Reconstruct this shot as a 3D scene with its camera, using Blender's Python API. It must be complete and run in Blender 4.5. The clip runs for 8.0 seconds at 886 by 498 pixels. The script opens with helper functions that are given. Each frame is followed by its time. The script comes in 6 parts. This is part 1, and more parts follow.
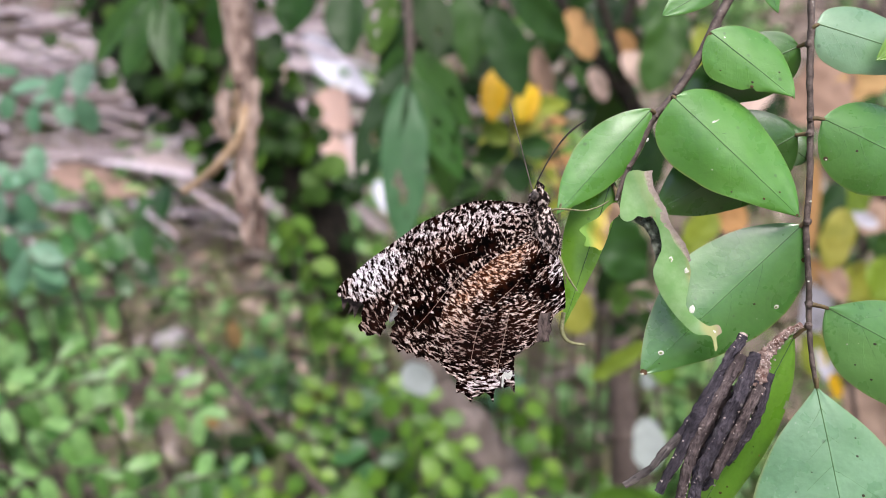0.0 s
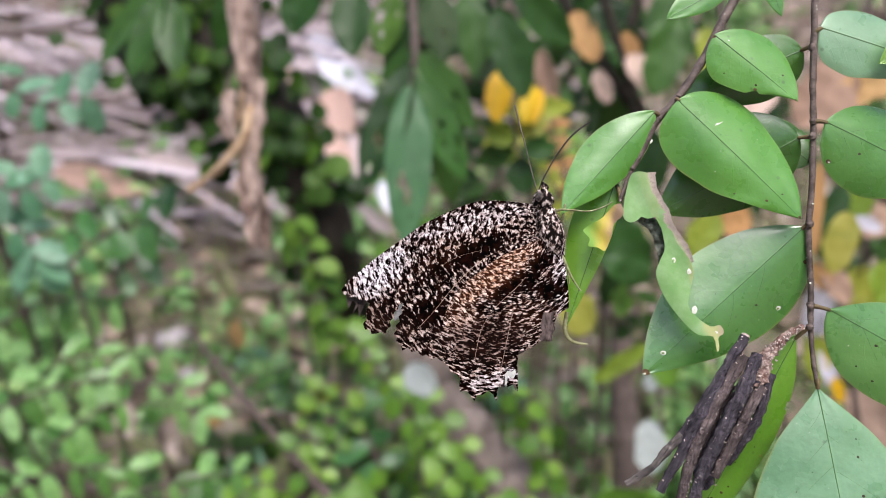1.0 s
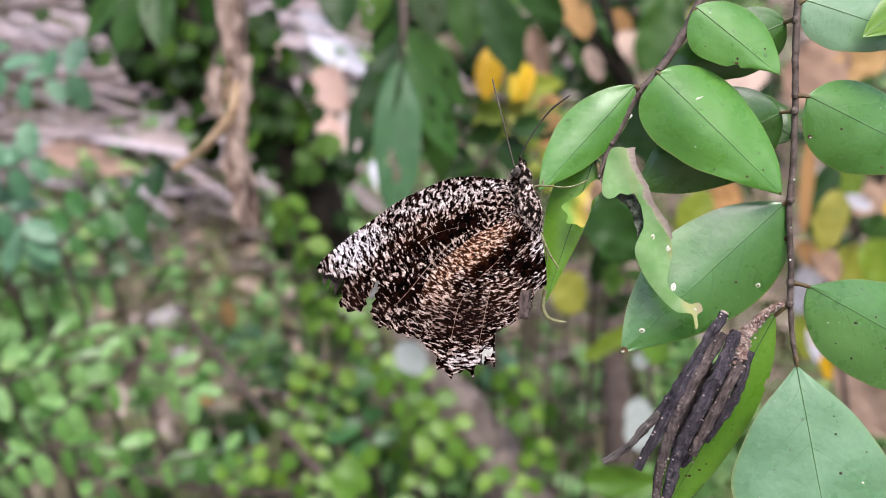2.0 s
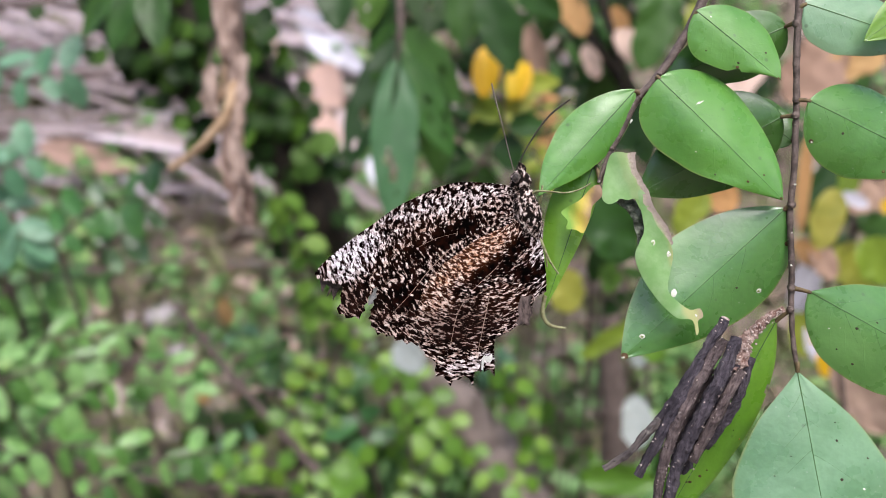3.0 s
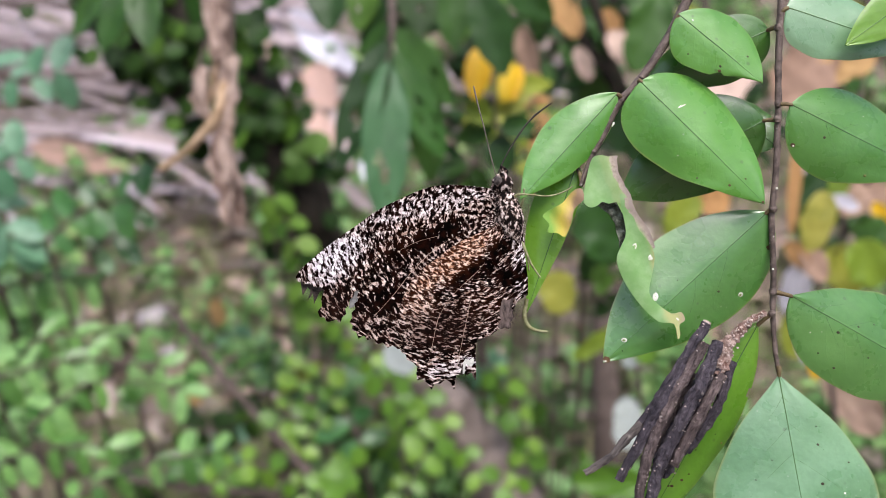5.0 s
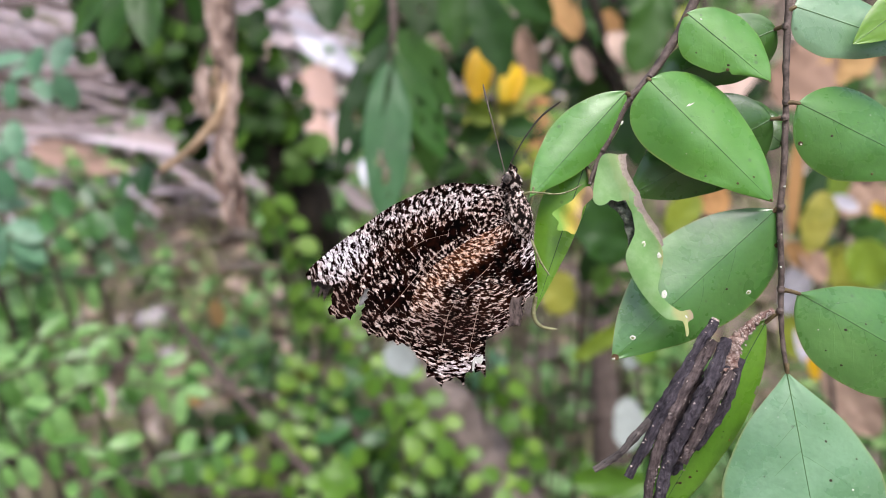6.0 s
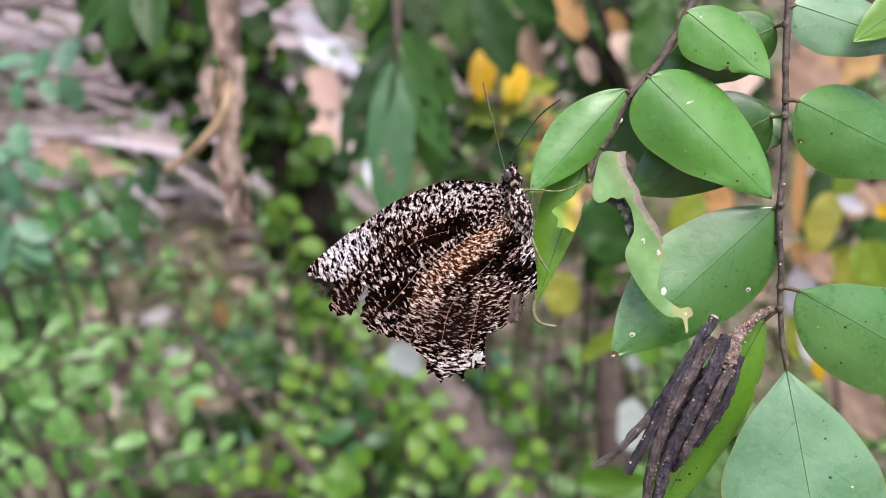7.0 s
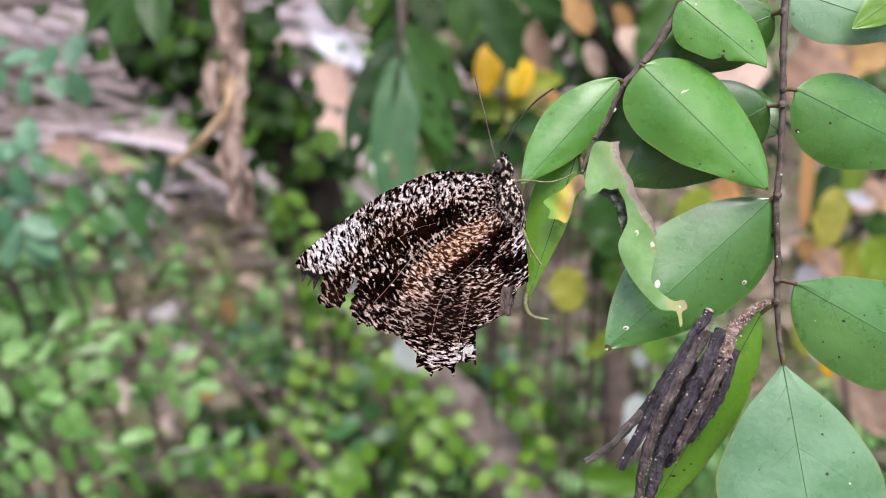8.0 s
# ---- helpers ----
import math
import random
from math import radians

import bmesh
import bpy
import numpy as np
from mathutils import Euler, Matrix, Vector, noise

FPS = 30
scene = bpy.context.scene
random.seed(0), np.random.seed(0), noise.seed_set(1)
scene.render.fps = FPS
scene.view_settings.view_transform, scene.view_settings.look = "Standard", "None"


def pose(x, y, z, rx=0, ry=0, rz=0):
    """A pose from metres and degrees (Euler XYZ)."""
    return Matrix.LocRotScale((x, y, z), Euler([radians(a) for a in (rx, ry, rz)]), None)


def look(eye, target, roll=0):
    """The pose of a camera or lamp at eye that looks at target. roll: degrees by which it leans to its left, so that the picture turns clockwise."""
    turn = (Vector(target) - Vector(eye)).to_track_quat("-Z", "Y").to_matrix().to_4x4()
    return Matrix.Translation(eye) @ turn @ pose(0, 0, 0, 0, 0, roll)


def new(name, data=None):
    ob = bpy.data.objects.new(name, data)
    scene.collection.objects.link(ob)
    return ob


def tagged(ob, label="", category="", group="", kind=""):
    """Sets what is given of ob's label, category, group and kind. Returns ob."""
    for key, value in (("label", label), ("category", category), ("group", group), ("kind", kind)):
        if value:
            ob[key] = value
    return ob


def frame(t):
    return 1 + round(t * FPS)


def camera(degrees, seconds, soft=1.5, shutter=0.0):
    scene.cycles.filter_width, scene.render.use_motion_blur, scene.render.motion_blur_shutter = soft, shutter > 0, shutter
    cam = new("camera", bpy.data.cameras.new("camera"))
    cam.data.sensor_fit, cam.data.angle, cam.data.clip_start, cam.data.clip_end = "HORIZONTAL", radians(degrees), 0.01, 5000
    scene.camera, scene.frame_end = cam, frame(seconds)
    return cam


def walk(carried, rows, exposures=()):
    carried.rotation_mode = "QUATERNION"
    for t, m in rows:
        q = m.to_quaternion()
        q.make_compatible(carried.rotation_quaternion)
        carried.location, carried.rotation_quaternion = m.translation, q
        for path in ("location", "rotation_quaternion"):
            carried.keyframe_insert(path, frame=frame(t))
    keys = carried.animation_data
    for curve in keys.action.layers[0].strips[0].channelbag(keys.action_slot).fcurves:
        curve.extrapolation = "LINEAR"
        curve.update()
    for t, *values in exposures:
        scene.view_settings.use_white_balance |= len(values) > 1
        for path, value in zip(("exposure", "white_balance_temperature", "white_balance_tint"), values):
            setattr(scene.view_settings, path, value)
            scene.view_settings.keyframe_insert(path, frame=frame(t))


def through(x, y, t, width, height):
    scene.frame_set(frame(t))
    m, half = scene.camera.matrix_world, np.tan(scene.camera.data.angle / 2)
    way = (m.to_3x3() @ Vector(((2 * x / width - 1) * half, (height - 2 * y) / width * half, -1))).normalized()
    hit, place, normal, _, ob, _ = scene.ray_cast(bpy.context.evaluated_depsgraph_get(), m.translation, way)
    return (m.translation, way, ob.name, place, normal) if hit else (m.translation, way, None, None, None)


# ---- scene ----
import mathutils.geometry

# ---- the camera: held by hand, a hand's breadth from the butterfly ----
TILT, HEIGHT, REACH = 15.0, 1.1, 0.14
HOME = pose(0, 0, HEIGHT, 90 - TILT)                     # where the camera settles
SPRIG = HOME @ Matrix.Translation((0, 0, -REACH))        # the plane of the twig, in millimetres below

cam = camera(60, 8.0, soft=0.9)
cam.data.dof.use_dof = True
cam.data.dof.focus_distance = 0.140
cam.data.dof.aperture_fstop = 13.5

# seconds, shift in millimetres (right, up, back), turn in degrees
PATH = [
    (0, -3.52, 0.12, 1.18, 1.427, 0.687, -0.423),
    (0.5, -3.31, 0.44, 2.55, 1.809, 1.022, -0.093),
    (1, -3.85, -0.28, 2.45, 1.533, 0.893, -0.022),
    (1.5, -2.98, -0.88, 0.60, 0.658, 0.598, -0.076),
    (1.7, -1.12, -0.92, 0.59, 0.217, 0.501, -0.082),
    (2.8, -0.45, 0.98, -0.65, -0.217, 0.291, -0.171),
    (3, -1.12, 1.05, -0.67, -0.283, 0.191, -0.175),
    (3.5, -1.65, 1.07, -0.89, -0.342, 0.190, -0.065),
    (4, 0.56, 1.41, -0.70, -0.402, 0.267, -0.044),
    (4.5, 0.48, 1.22, -1.27, -0.347, 0.262, -0.051),
    (4.7, 1.21, 1.69, -1.29, -0.289, 0.033, -0.046),
    (5.8, -0.15, 0.26, -0.65, -0.099, -0.409, -0.069),
    (6, -0.86, 0.79, -0.65, -0.101, -0.365, -0.070),
    (6.5, -1.08, 0.21, -0.03, -0.003, -0.261, 0.010),
    (7, 0.00, 0.00, 0.00, 0.000, -0.000, 0.000),
    (7.5, 3.06, -0.12, -1.25, -0.103, 0.301, 0.045),
    (8, 3.35, -0.83, -2.04, -0.271, 0.656, 0.053),
]


def drift(x, y, z, a, b, g):
    turn = Vector((radians(a), radians(b), radians(g)))
    q = Matrix.Rotation(turn.length, 4, turn.normalized()) if turn.length > 1e-9 else Matrix.Identity(4)
    return HOME @ Matrix.Translation((x / 1000, y / 1000, z / 1000)) @ q


walk(cam, [(t, drift(*r)) for t, *r in PATH])

# ---- light: a bright, thinly clouded sky over an opening in the thicket ----
SUN_UP, SUN_ROUND = 64.0, 165.0
world = bpy.data.worlds.new("sky")
scene.world = world
world.use_nodes = True
sky = world.node_tree.nodes.new("ShaderNodeTexSky")
sky.sky_type, sky.sun_disc = "NISHITA", False
sky.sun_elevation, sky.sun_rotation = radians(SUN_UP), radians(SUN_ROUND)
sky.dust_density, sky.air_density = 3.0, 1.0
back = world.node_tree.nodes["Background"]
back.inputs["Strength"].default_value = 0.115
world.node_tree.links.new(sky.outputs[0], back.inputs["Color"])
sun = new("sun", bpy.data.lights.new("sun", "SUN"))
sun.data.energy, sun.data.angle, sun.data.color = 2.4, radians(40), (1.0, 0.95, 0.955)
aim = Vector((math.sin(radians(SUN_ROUND)) * math.cos(radians(SUN_UP)), math.cos(radians(SUN_ROUND)) * math.cos(radians(SUN_UP)), math.sin(radians(SUN_UP))))
sun.matrix_world = look(aim * 20, (0, 0, 0))
scene.view_settings.exposure = 0.80

# ---- materials ----


class Paint:
    """A node material under construction."""

    def __init__(self, name, rough=0.5, metal=0.0, spec=0.5):
        self.m = bpy.data.materials.new(name)
        self.m.use_nodes = True
        self.t = self.m.node_tree
        self.b = self.t.nodes["Principled BSDF"]
        self.b.inputs["Roughness"].default_value = rough
        self.b.inputs["Metallic"].default_value = metal
        self.b.inputs["Specular IOR Level"].default_value = spec

    def put(self, socket, value):
        if isinstance(value, bpy.types.NodeSocket):
            self.t.links.new(value, socket)
        else:
            socket.default_value = value

    def node(self, kind, **inputs):
        n = self.t.nodes.new(kind)
        for k, v in inputs.items():
            self.put(n.inputs[k.replace("_", " ")], v)
        return n

    def coords(self, which="Object"):
        return self.t.nodes.new("ShaderNodeTexCoord").outputs[which]

    def stretch(self, vec, scale, turn=(0, 0, 0)):
        n = self.node("ShaderNodeMapping", Vector=vec)
        n.inputs["Scale"].default_value = scale
        n.inputs["Rotation"].default_value = turn
        return n.outputs[0]

    def noise(self, vec, scale, detail=4.0, rough=0.55, distort=0.0):
        return self.node("ShaderNodeTexNoise", Vector=vec, Scale=scale, Detail=detail, Roughness=rough, Distortion=distort).outputs["Fac"]

    def spots(self, vec, scale, feature="F1"):
        n = self.node("ShaderNodeTexVoronoi", Vector=vec, Scale=scale)
        n.feature = feature
        return n.outputs["Distance"]

    def math(self, op, a, b=0.0, clamp=False):
        n = self.t.nodes.new("ShaderNodeMath")
        n.operation, n.use_clamp = op, clamp
        self.put(n.inputs[0], a)
        self.put(n.inputs[1], b)
        return n.outputs[0]

    def band(self, value, lo, hi, a=0.0, b=1.0):
        n = self.node("ShaderNodeMapRange", Value=value)
        n.interpolation_type = "SMOOTHSTEP"
        for k, v in (("From Min", lo), ("From Max", hi), ("To Min", a), ("To Max", b)):
            self.put(n.inputs[k], v)
        return n.outputs[0]

    def mix(self, fac, a, b):
        n = self.t.nodes.new("ShaderNodeMix")
        n.data_type = "RGBA"
        self.put(n.inputs[0], fac)
        self.put(n.inputs[6], (*a, 1) if isinstance(a, tuple) else a)
        self.put(n.inputs[7], (*b, 1) if isinstance(b, tuple) else b)
        return n.outputs[2]

    def ramp(self, fac, *stops):
        n = self.node("ShaderNodeValToRGB", Fac=fac)
        while len(n.color_ramp.elements) < len(stops):
            n.color_ramp.elements.new(1.0)
        for e, (at, col) in zip(n.color_ramp.elements, stops):
            e.position, e.color = at, (*col, 1)
        return n.outputs[0]

    def split(self, vec):
        return self.node("ShaderNodeSeparateXYZ", Vector=vec).outputs

    def island(self):
        return self.t.nodes.new("ShaderNodeNewGeometry").outputs["Random Per Island"]

    def each(self):
        return self.t.nodes.new("ShaderNodeObjectInfo").outputs["Random"]

    def bump(self, height, strength, depth):
        n = self.node("ShaderNodeBump", Height=height, Strength=strength, Distance=depth)
        self.t.links.new(n.outputs[0], self.b.inputs["Normal"])

    def color(self, col):
        self.put(self.b.inputs["Base Color"], (*col, 1) if isinstance(col, tuple) else col)

    def thin(self, amount, col):
        """Lets part of the light shine through, as a leaf does."""
        out = self.t.nodes["Material Output"]
        tr = self.t.nodes.new("ShaderNodeBsdfTranslucent")
        self.put(tr.inputs["Color"], (*col, 1) if isinstance(col, tuple) else col)
        mx = self.t.nodes.new("ShaderNodeMixShader")
        mx.inputs[0].default_value = amount
        self.t.links.new(self.b.outputs[0], mx.inputs[1])
        self.t.links.new(tr.outputs[0], mx.inputs[2])
        self.t.links.new(mx.outputs[0], out.inputs["Surface"])


def leaf_paint(name, dark, light, rough=0.42, through=0.25, vein=0.35, specks=0.5, rim=None, coat=1.75):
    """A near leaf: UV runs from base to tip and from -1 to 1 across."""
    p = Paint(name, rough)
    ob = p.coords()
    u, v, _ = p.split(p.coords("UV"))
    across = p.math("ABSOLUTE", p.math("SUBTRACT", p.math("MULTIPLY", v, 2.0), 1.0))
    cloud = p.noise(ob, 90.0, 5.0)
    fine = p.noise(ob, 900.0, 3.0)
    base = p.mix(p.band(cloud, 0.3, 0.7), dark, light)
    base = p.mix(p.math("MULTIPLY", p.band(fine, 0.35, 0.7), 0.32), base, tuple(c * 0.6 for c in dark))
    # side veins leave the midrib at a slant
    run = p.math("SUBTRACT", u, p.math("MULTIPLY", across, 0.22))
    wave = p.math("ABSOLUTE", p.math("SUBTRACT", p.math("FRACT", p.math("MULTIPLY", p.math("ADD", run, p.math("MULTIPLY", cloud, 0.12)), 9.0)), 0.5))
    side = p.math("MULTIPLY", p.band(wave, 0.05, 0.0), p.band(across, 1.0, 0.5))
    middle = p.band(across, 0.05, 0.012)
    lines = p.math("MAXIMUM", p.math("MULTIPLY", p.math("MULTIPLY", side, p.band(p.noise(ob, 60.0, 2.0), 0.45, 0.65)), 0.16), p.math("MULTIPLY", middle, 0.5))
    pale = tuple(min(1.0, c * 1.5 + 0.02) for c in light)
    base = p.mix(p.math("MULTIPLY", lines, vein), base, pale)
    edge = p.band(across, 0.955, 0.995)
    base = p.mix(p.math("MULTIPLY", edge, 0.6), base, rim or (0.30, 0.30, 0.08))
    # wide paler patches paint the uneven gloss into the blade's colour
    broad = p.noise(ob, 28.0, 2.0)
    base = p.mix(p.band(broad, 0.40, 0.66, 0.0, 0.7), base, tuple(c * k + 0.008 for c, k in zip(light, (1.25, 1.10, 1.15))))
    dots = p.band(p.spots(ob, 330.0), 0.15, 0.07)
    few = p.band(p.noise(ob, 210.0, 1.0), 0.50, 0.60)
    base = p.mix(p.math("MULTIPLY", p.math("MULTIPLY", dots, few), specks), base, (0.03, 0.022, 0.012))
    dust = p.math("MULTIPLY", p.band(p.spots(ob, 620.0), 0.12, 0.05), p.band(p.noise(ob, 150.0, 1.0), 0.54, 0.64))
    base = p.mix(p.math("MULTIPLY", dust, 0.6), base, (0.5, 0.52, 0.45))
    p.color(base)
    p.put(p.b.inputs["Roughness"], p.band(cloud, 0.2, 0.8, rough - 0.10, rough + 0.06))
    p.b.inputs["Coat Weight"].default_value = 1.0
    p.put(p.b.inputs["Coat Roughness"], p.band(p.noise(ob, 180.0, 4.0), 0.3, 0.7, 0.24, 0.36))
    p.b.inputs["Coat IOR"].default_value = coat
    quilt = p.math("MULTIPLY", p.band(wave, 0.0, 0.5), p.band(across, 1.0, 0.3))
    relief = p.math("ADD", p.math("ADD", p.math("MULTIPLY", fine, 0.3), p.math("MULTIPLY", quilt, 0.07)), p.math("SUBTRACT", p.math("ADD", p.math("MULTIPLY", cloud, 1.4), p.math("MULTIPLY", p.noise(ob, 260.0, 3.0), 0.9)), p.math("MULTIPLY", lines, 0.45)))
    p.bump(relief, 0.5, 0.0004)
    p.thin(through, p.mix(0.5, light, tuple(min(1.0, c * 1.8) for c in light)))
    return p.m


LEAF = leaf_paint("glossy_green_leaf", (0.072, 0.255, 0.022), (0.112, 0.350, 0.040))
LEAF_MID = leaf_paint("mid_green_leaf", (0.056, 0.200, 0.020), (0.088, 0.275, 0.038))
# leaf green darkened for the back leaves' shade; also fills hole centres
LEAF_SHADED = leaf_paint("leaf_green_with_shade", (0.040, 0.14, 0.013), (0.068, 0.215, 0.024))
# pale blue-green base imitates the sky's sheen on a glossy leaf
LEAF_SHEEN = leaf_paint("sky_sheen_leaf", (0.125, 0.285, 0.125), (0.190, 0.375, 0.195), 0.40, 0.2)
LEAF_YELLOW = leaf_paint("yellow_green_leaf", (0.130, 0.320, 0.020), (0.20, 0.43, 0.036), 0.4, 0.35)
# a weaker share of the bluish sky sheen, again in the base colour
LEAF_HALF_SHEEN = leaf_paint("half_sheen_leaf", (0.074, 0.230, 0.036), (0.114, 0.310, 0.064), coat=1.95)
RIB = leaf_paint("leaf_midrib", (0.034, 0.10, 0.018), (0.062, 0.16, 0.036), 0.6, 0.1, vein=0.0, specks=0.2, rim=(0.05, 0.13, 0.03), coat=1.25)


def chewed_paint(name, margin):
    """What is left of a leaf: pale green, yellow and tan along one margin."""
    p = Paint(name, 0.55)
    ob = p.coords()
    gx, gy, _ = p.split(p.coords("Generated"))
    n = p.noise(ob, 260.0, 5.0)
    wide = p.noise(ob, 90.0, 3.0)
    c = p.mix(p.band(n, 0.3, 0.7), (0.21, 0.41, 0.13), (0.33, 0.52, 0.24))
    side = p.math("ADD", p.math("ADD", gx, p.math("MULTIPLY", gy, 0.5)), p.math("MULTIPLY", p.math("SUBTRACT", wide, 0.5), 0.5))
    c = p.mix(p.math("MULTIPLY", p.band(side, 0.74, 0.88), margin), c, (0.48, 0.50, 0.22))
    c = p.mix(p.math("MULTIPLY", p.band(side, 0.96, 1.08), margin), c, (0.50, 0.40, 0.28))
    p.color(c)
    p.bump(n, 0.5, 0.0003)
    p.thin(0.25, c)
    return p.m


def streaked(name, a, b, scale, rough=0.75, relief=0.0006, speck=None, spin=(1, 1, 1), grain=1.0):
    p = Paint(name, rough, spec=0.3)
    v = p.stretch(p.coords(), spin)
    n = p.noise(v, scale, 6.0, 0.65)
    fine = p.noise(v, scale * 6, 4.0, 0.6)
    c = p.mix(p.band(n, 0.32, 0.68), a, b)
    c = p.mix(p.math("MULTIPLY", p.band(fine, 0.5, 0.75), 0.5), c, tuple(x * 0.45 for x in a))
    if speck:
        d = p.math("MULTIPLY", p.band(p.spots(v, scale * 2.2), 0.22, 0.08), p.band(p.noise(v, scale * 0.8, 2.0), 0.5, 0.62))
        c = p.mix(d, c, speck)
    p.color(c)
    p.bump(p.math("ADD", n, p.math("MULTIPLY", fine, grain * 0.6)), 0.9, relief)
    return p.m


CHEWED = chewed_paint("chewed_leaf", 1.0)
CHEWED_GREEN = chewed_paint("chewed_green_leaf", 0.25)
TWIG = streaked("twig_bark", (0.060, 0.043, 0.037), (0.185, 0.140, 0.122), 420.0, 0.55, 0.0003, (0.45, 0.42, 0.38))
PETIOLE = streaked("petiole_bark", (0.10, 0.065, 0.035), (0.17, 0.13, 0.06), 500.0, 0.6, 0.0002)


def furrowed(name, a, b, c, speck):
    """Dead bark with furrows along the stick; UV runs along it (centimetres) and round it."""
    p = Paint(name, 0.85, spec=0.25)
    uv = p.coords("UV")
    ob = p.coords()
    long = p.noise(p.stretch(uv, (5.0, 6.0, 1.0)), 1.0, 6.0, 0.65, 0.8)
    knots = p.noise(ob, 260.0, 4.0, 0.6)
    fine = p.noise(ob, 1500.0, 3.0)
    col = p.ramp(p.math("ADD", p.math("MULTIPLY", long, 0.45), p.math("MULTIPLY", knots, 0.55)), (0.36, a), (0.52, b), (0.68, c))
    col = p.mix(p.band(long, 0.37, 0.30), col, tuple(v * 0.25 for v in a))
    flake = p.math("MULTIPLY", p.band(p.spots(ob, 520.0), 0.26, 0.10), p.band(p.noise(ob, 330.0, 2.0), 0.55, 0.64))
    col = p.mix(flake, col, speck)
    p.color(col)
    p.bump(p.math("ADD", p.math("ADD", long, p.math("MULTIPLY", knots, 1.2)), p.math("MULTIPLY", fine, 0.45)), 1.0, 0.0015)
    return p.m


STICK = furrowed("dark_stick_bark", (0.033, 0.028, 0.038), (0.093, 0.078, 0.096), (0.225, 0.195, 0.225), (0.500, 0.430, 0.400))
STICK_RED = furrowed("brown_stick_bark", (0.054, 0.040, 0.040), (0.144, 0.109, 0.109), (0.320, 0.248, 0.240), (0.520, 0.450, 0.420))
STICK_PALE = furrowed("pale_stick_bark", (0.081, 0.068, 0.068), (0.182, 0.155, 0.149), (0.324, 0.284, 0.257), (0.500, 0.450, 0.400))
SILK = streaked("silk_and_bark_crumbs", (0.15, 0.065, 0.05), (0.56, 0.42, 0.37), 620.0, 0.85, 0.0008, (0.75, 0.68, 0.64))
CRUMB = streaked("pale_bark_crumb", (0.46, 0.32, 0.28), (0.78, 0.68, 0.64), 900.0, 0.85, 0.0003)


def dried_paint():
    p = Paint("dried_leaf_margin", 0.75, spec=0.3)
    ob = p.coords()
    _, v, _ = p.split(p.coords("UV"))
    n, fine = p.noise(ob, 320.0, 5.0), p.noise(ob, 1200.0, 3.0)
    c = p.ramp(p.math("ADD", v, p.math("MULTIPLY", p.math("SUBTRACT", n, 0.5), 0.7)), (0.18, (0.27, 0.47, 0.15)), (0.38, (0.40, 0.50, 0.26)), (0.55, (0.46, 0.39, 0.31)), (0.85, (0.34, 0.275, 0.245)))
    c = p.mix(p.math("MULTIPLY", p.band(fine, 0.5, 0.75), 0.4), c, (0.16, 0.12, 0.09))
    p.color(c)
    p.bump(p.math("ADD", n, fine), 0.6, 0.0003)
    p.thin(0.15, c)
    return p.m


DRIED = dried_paint()


def yellowed_paint():
    p = Paint("yellowed_leaf", 0.55)
    across = p.split(p.coords("Generated"))[0]
    n = p.noise(p.coords(), 260.0, 5.0)
    c = p.ramp(p.math("ADD", across, p.math("MULTIPLY", p.math("SUBTRACT", n, 0.5), 0.5)), (0.15, (0.22, 0.42, 0.06)), (0.45, (0.62, 0.52, 0.08)), (0.62, (0.60, 0.44, 0.14)), (0.78, (0.34, 0.22, 0.14)))
    p.color(c)
    p.bump(n, 0.4, 0.0003)
    p.thin(0.25, c)
    return p.m


YELLOWED = yellowed_paint()
WEB = streaked("dark_web_and_frass", (0.05, 0.062, 0.045), (0.25, 0.27, 0.215), 900.0, 0.9, 0.0008, (0.34, 0.33, 0.30))
PALE = streaked("pale_scar", (0.60, 0.60, 0.50), (0.80, 0.80, 0.72), 600.0, 0.7, 0.0001)
RUST = streaked("rust_spot", (0.05, 0.026, 0.013), (0.13, 0.075, 0.032), 900.0, 0.7, 0.0001)
BLACK = streaked("dark_speck", (0.022, 0.018, 0.010), (0.06, 0.048, 0.024), 900.0, 0.7, 0.0001)


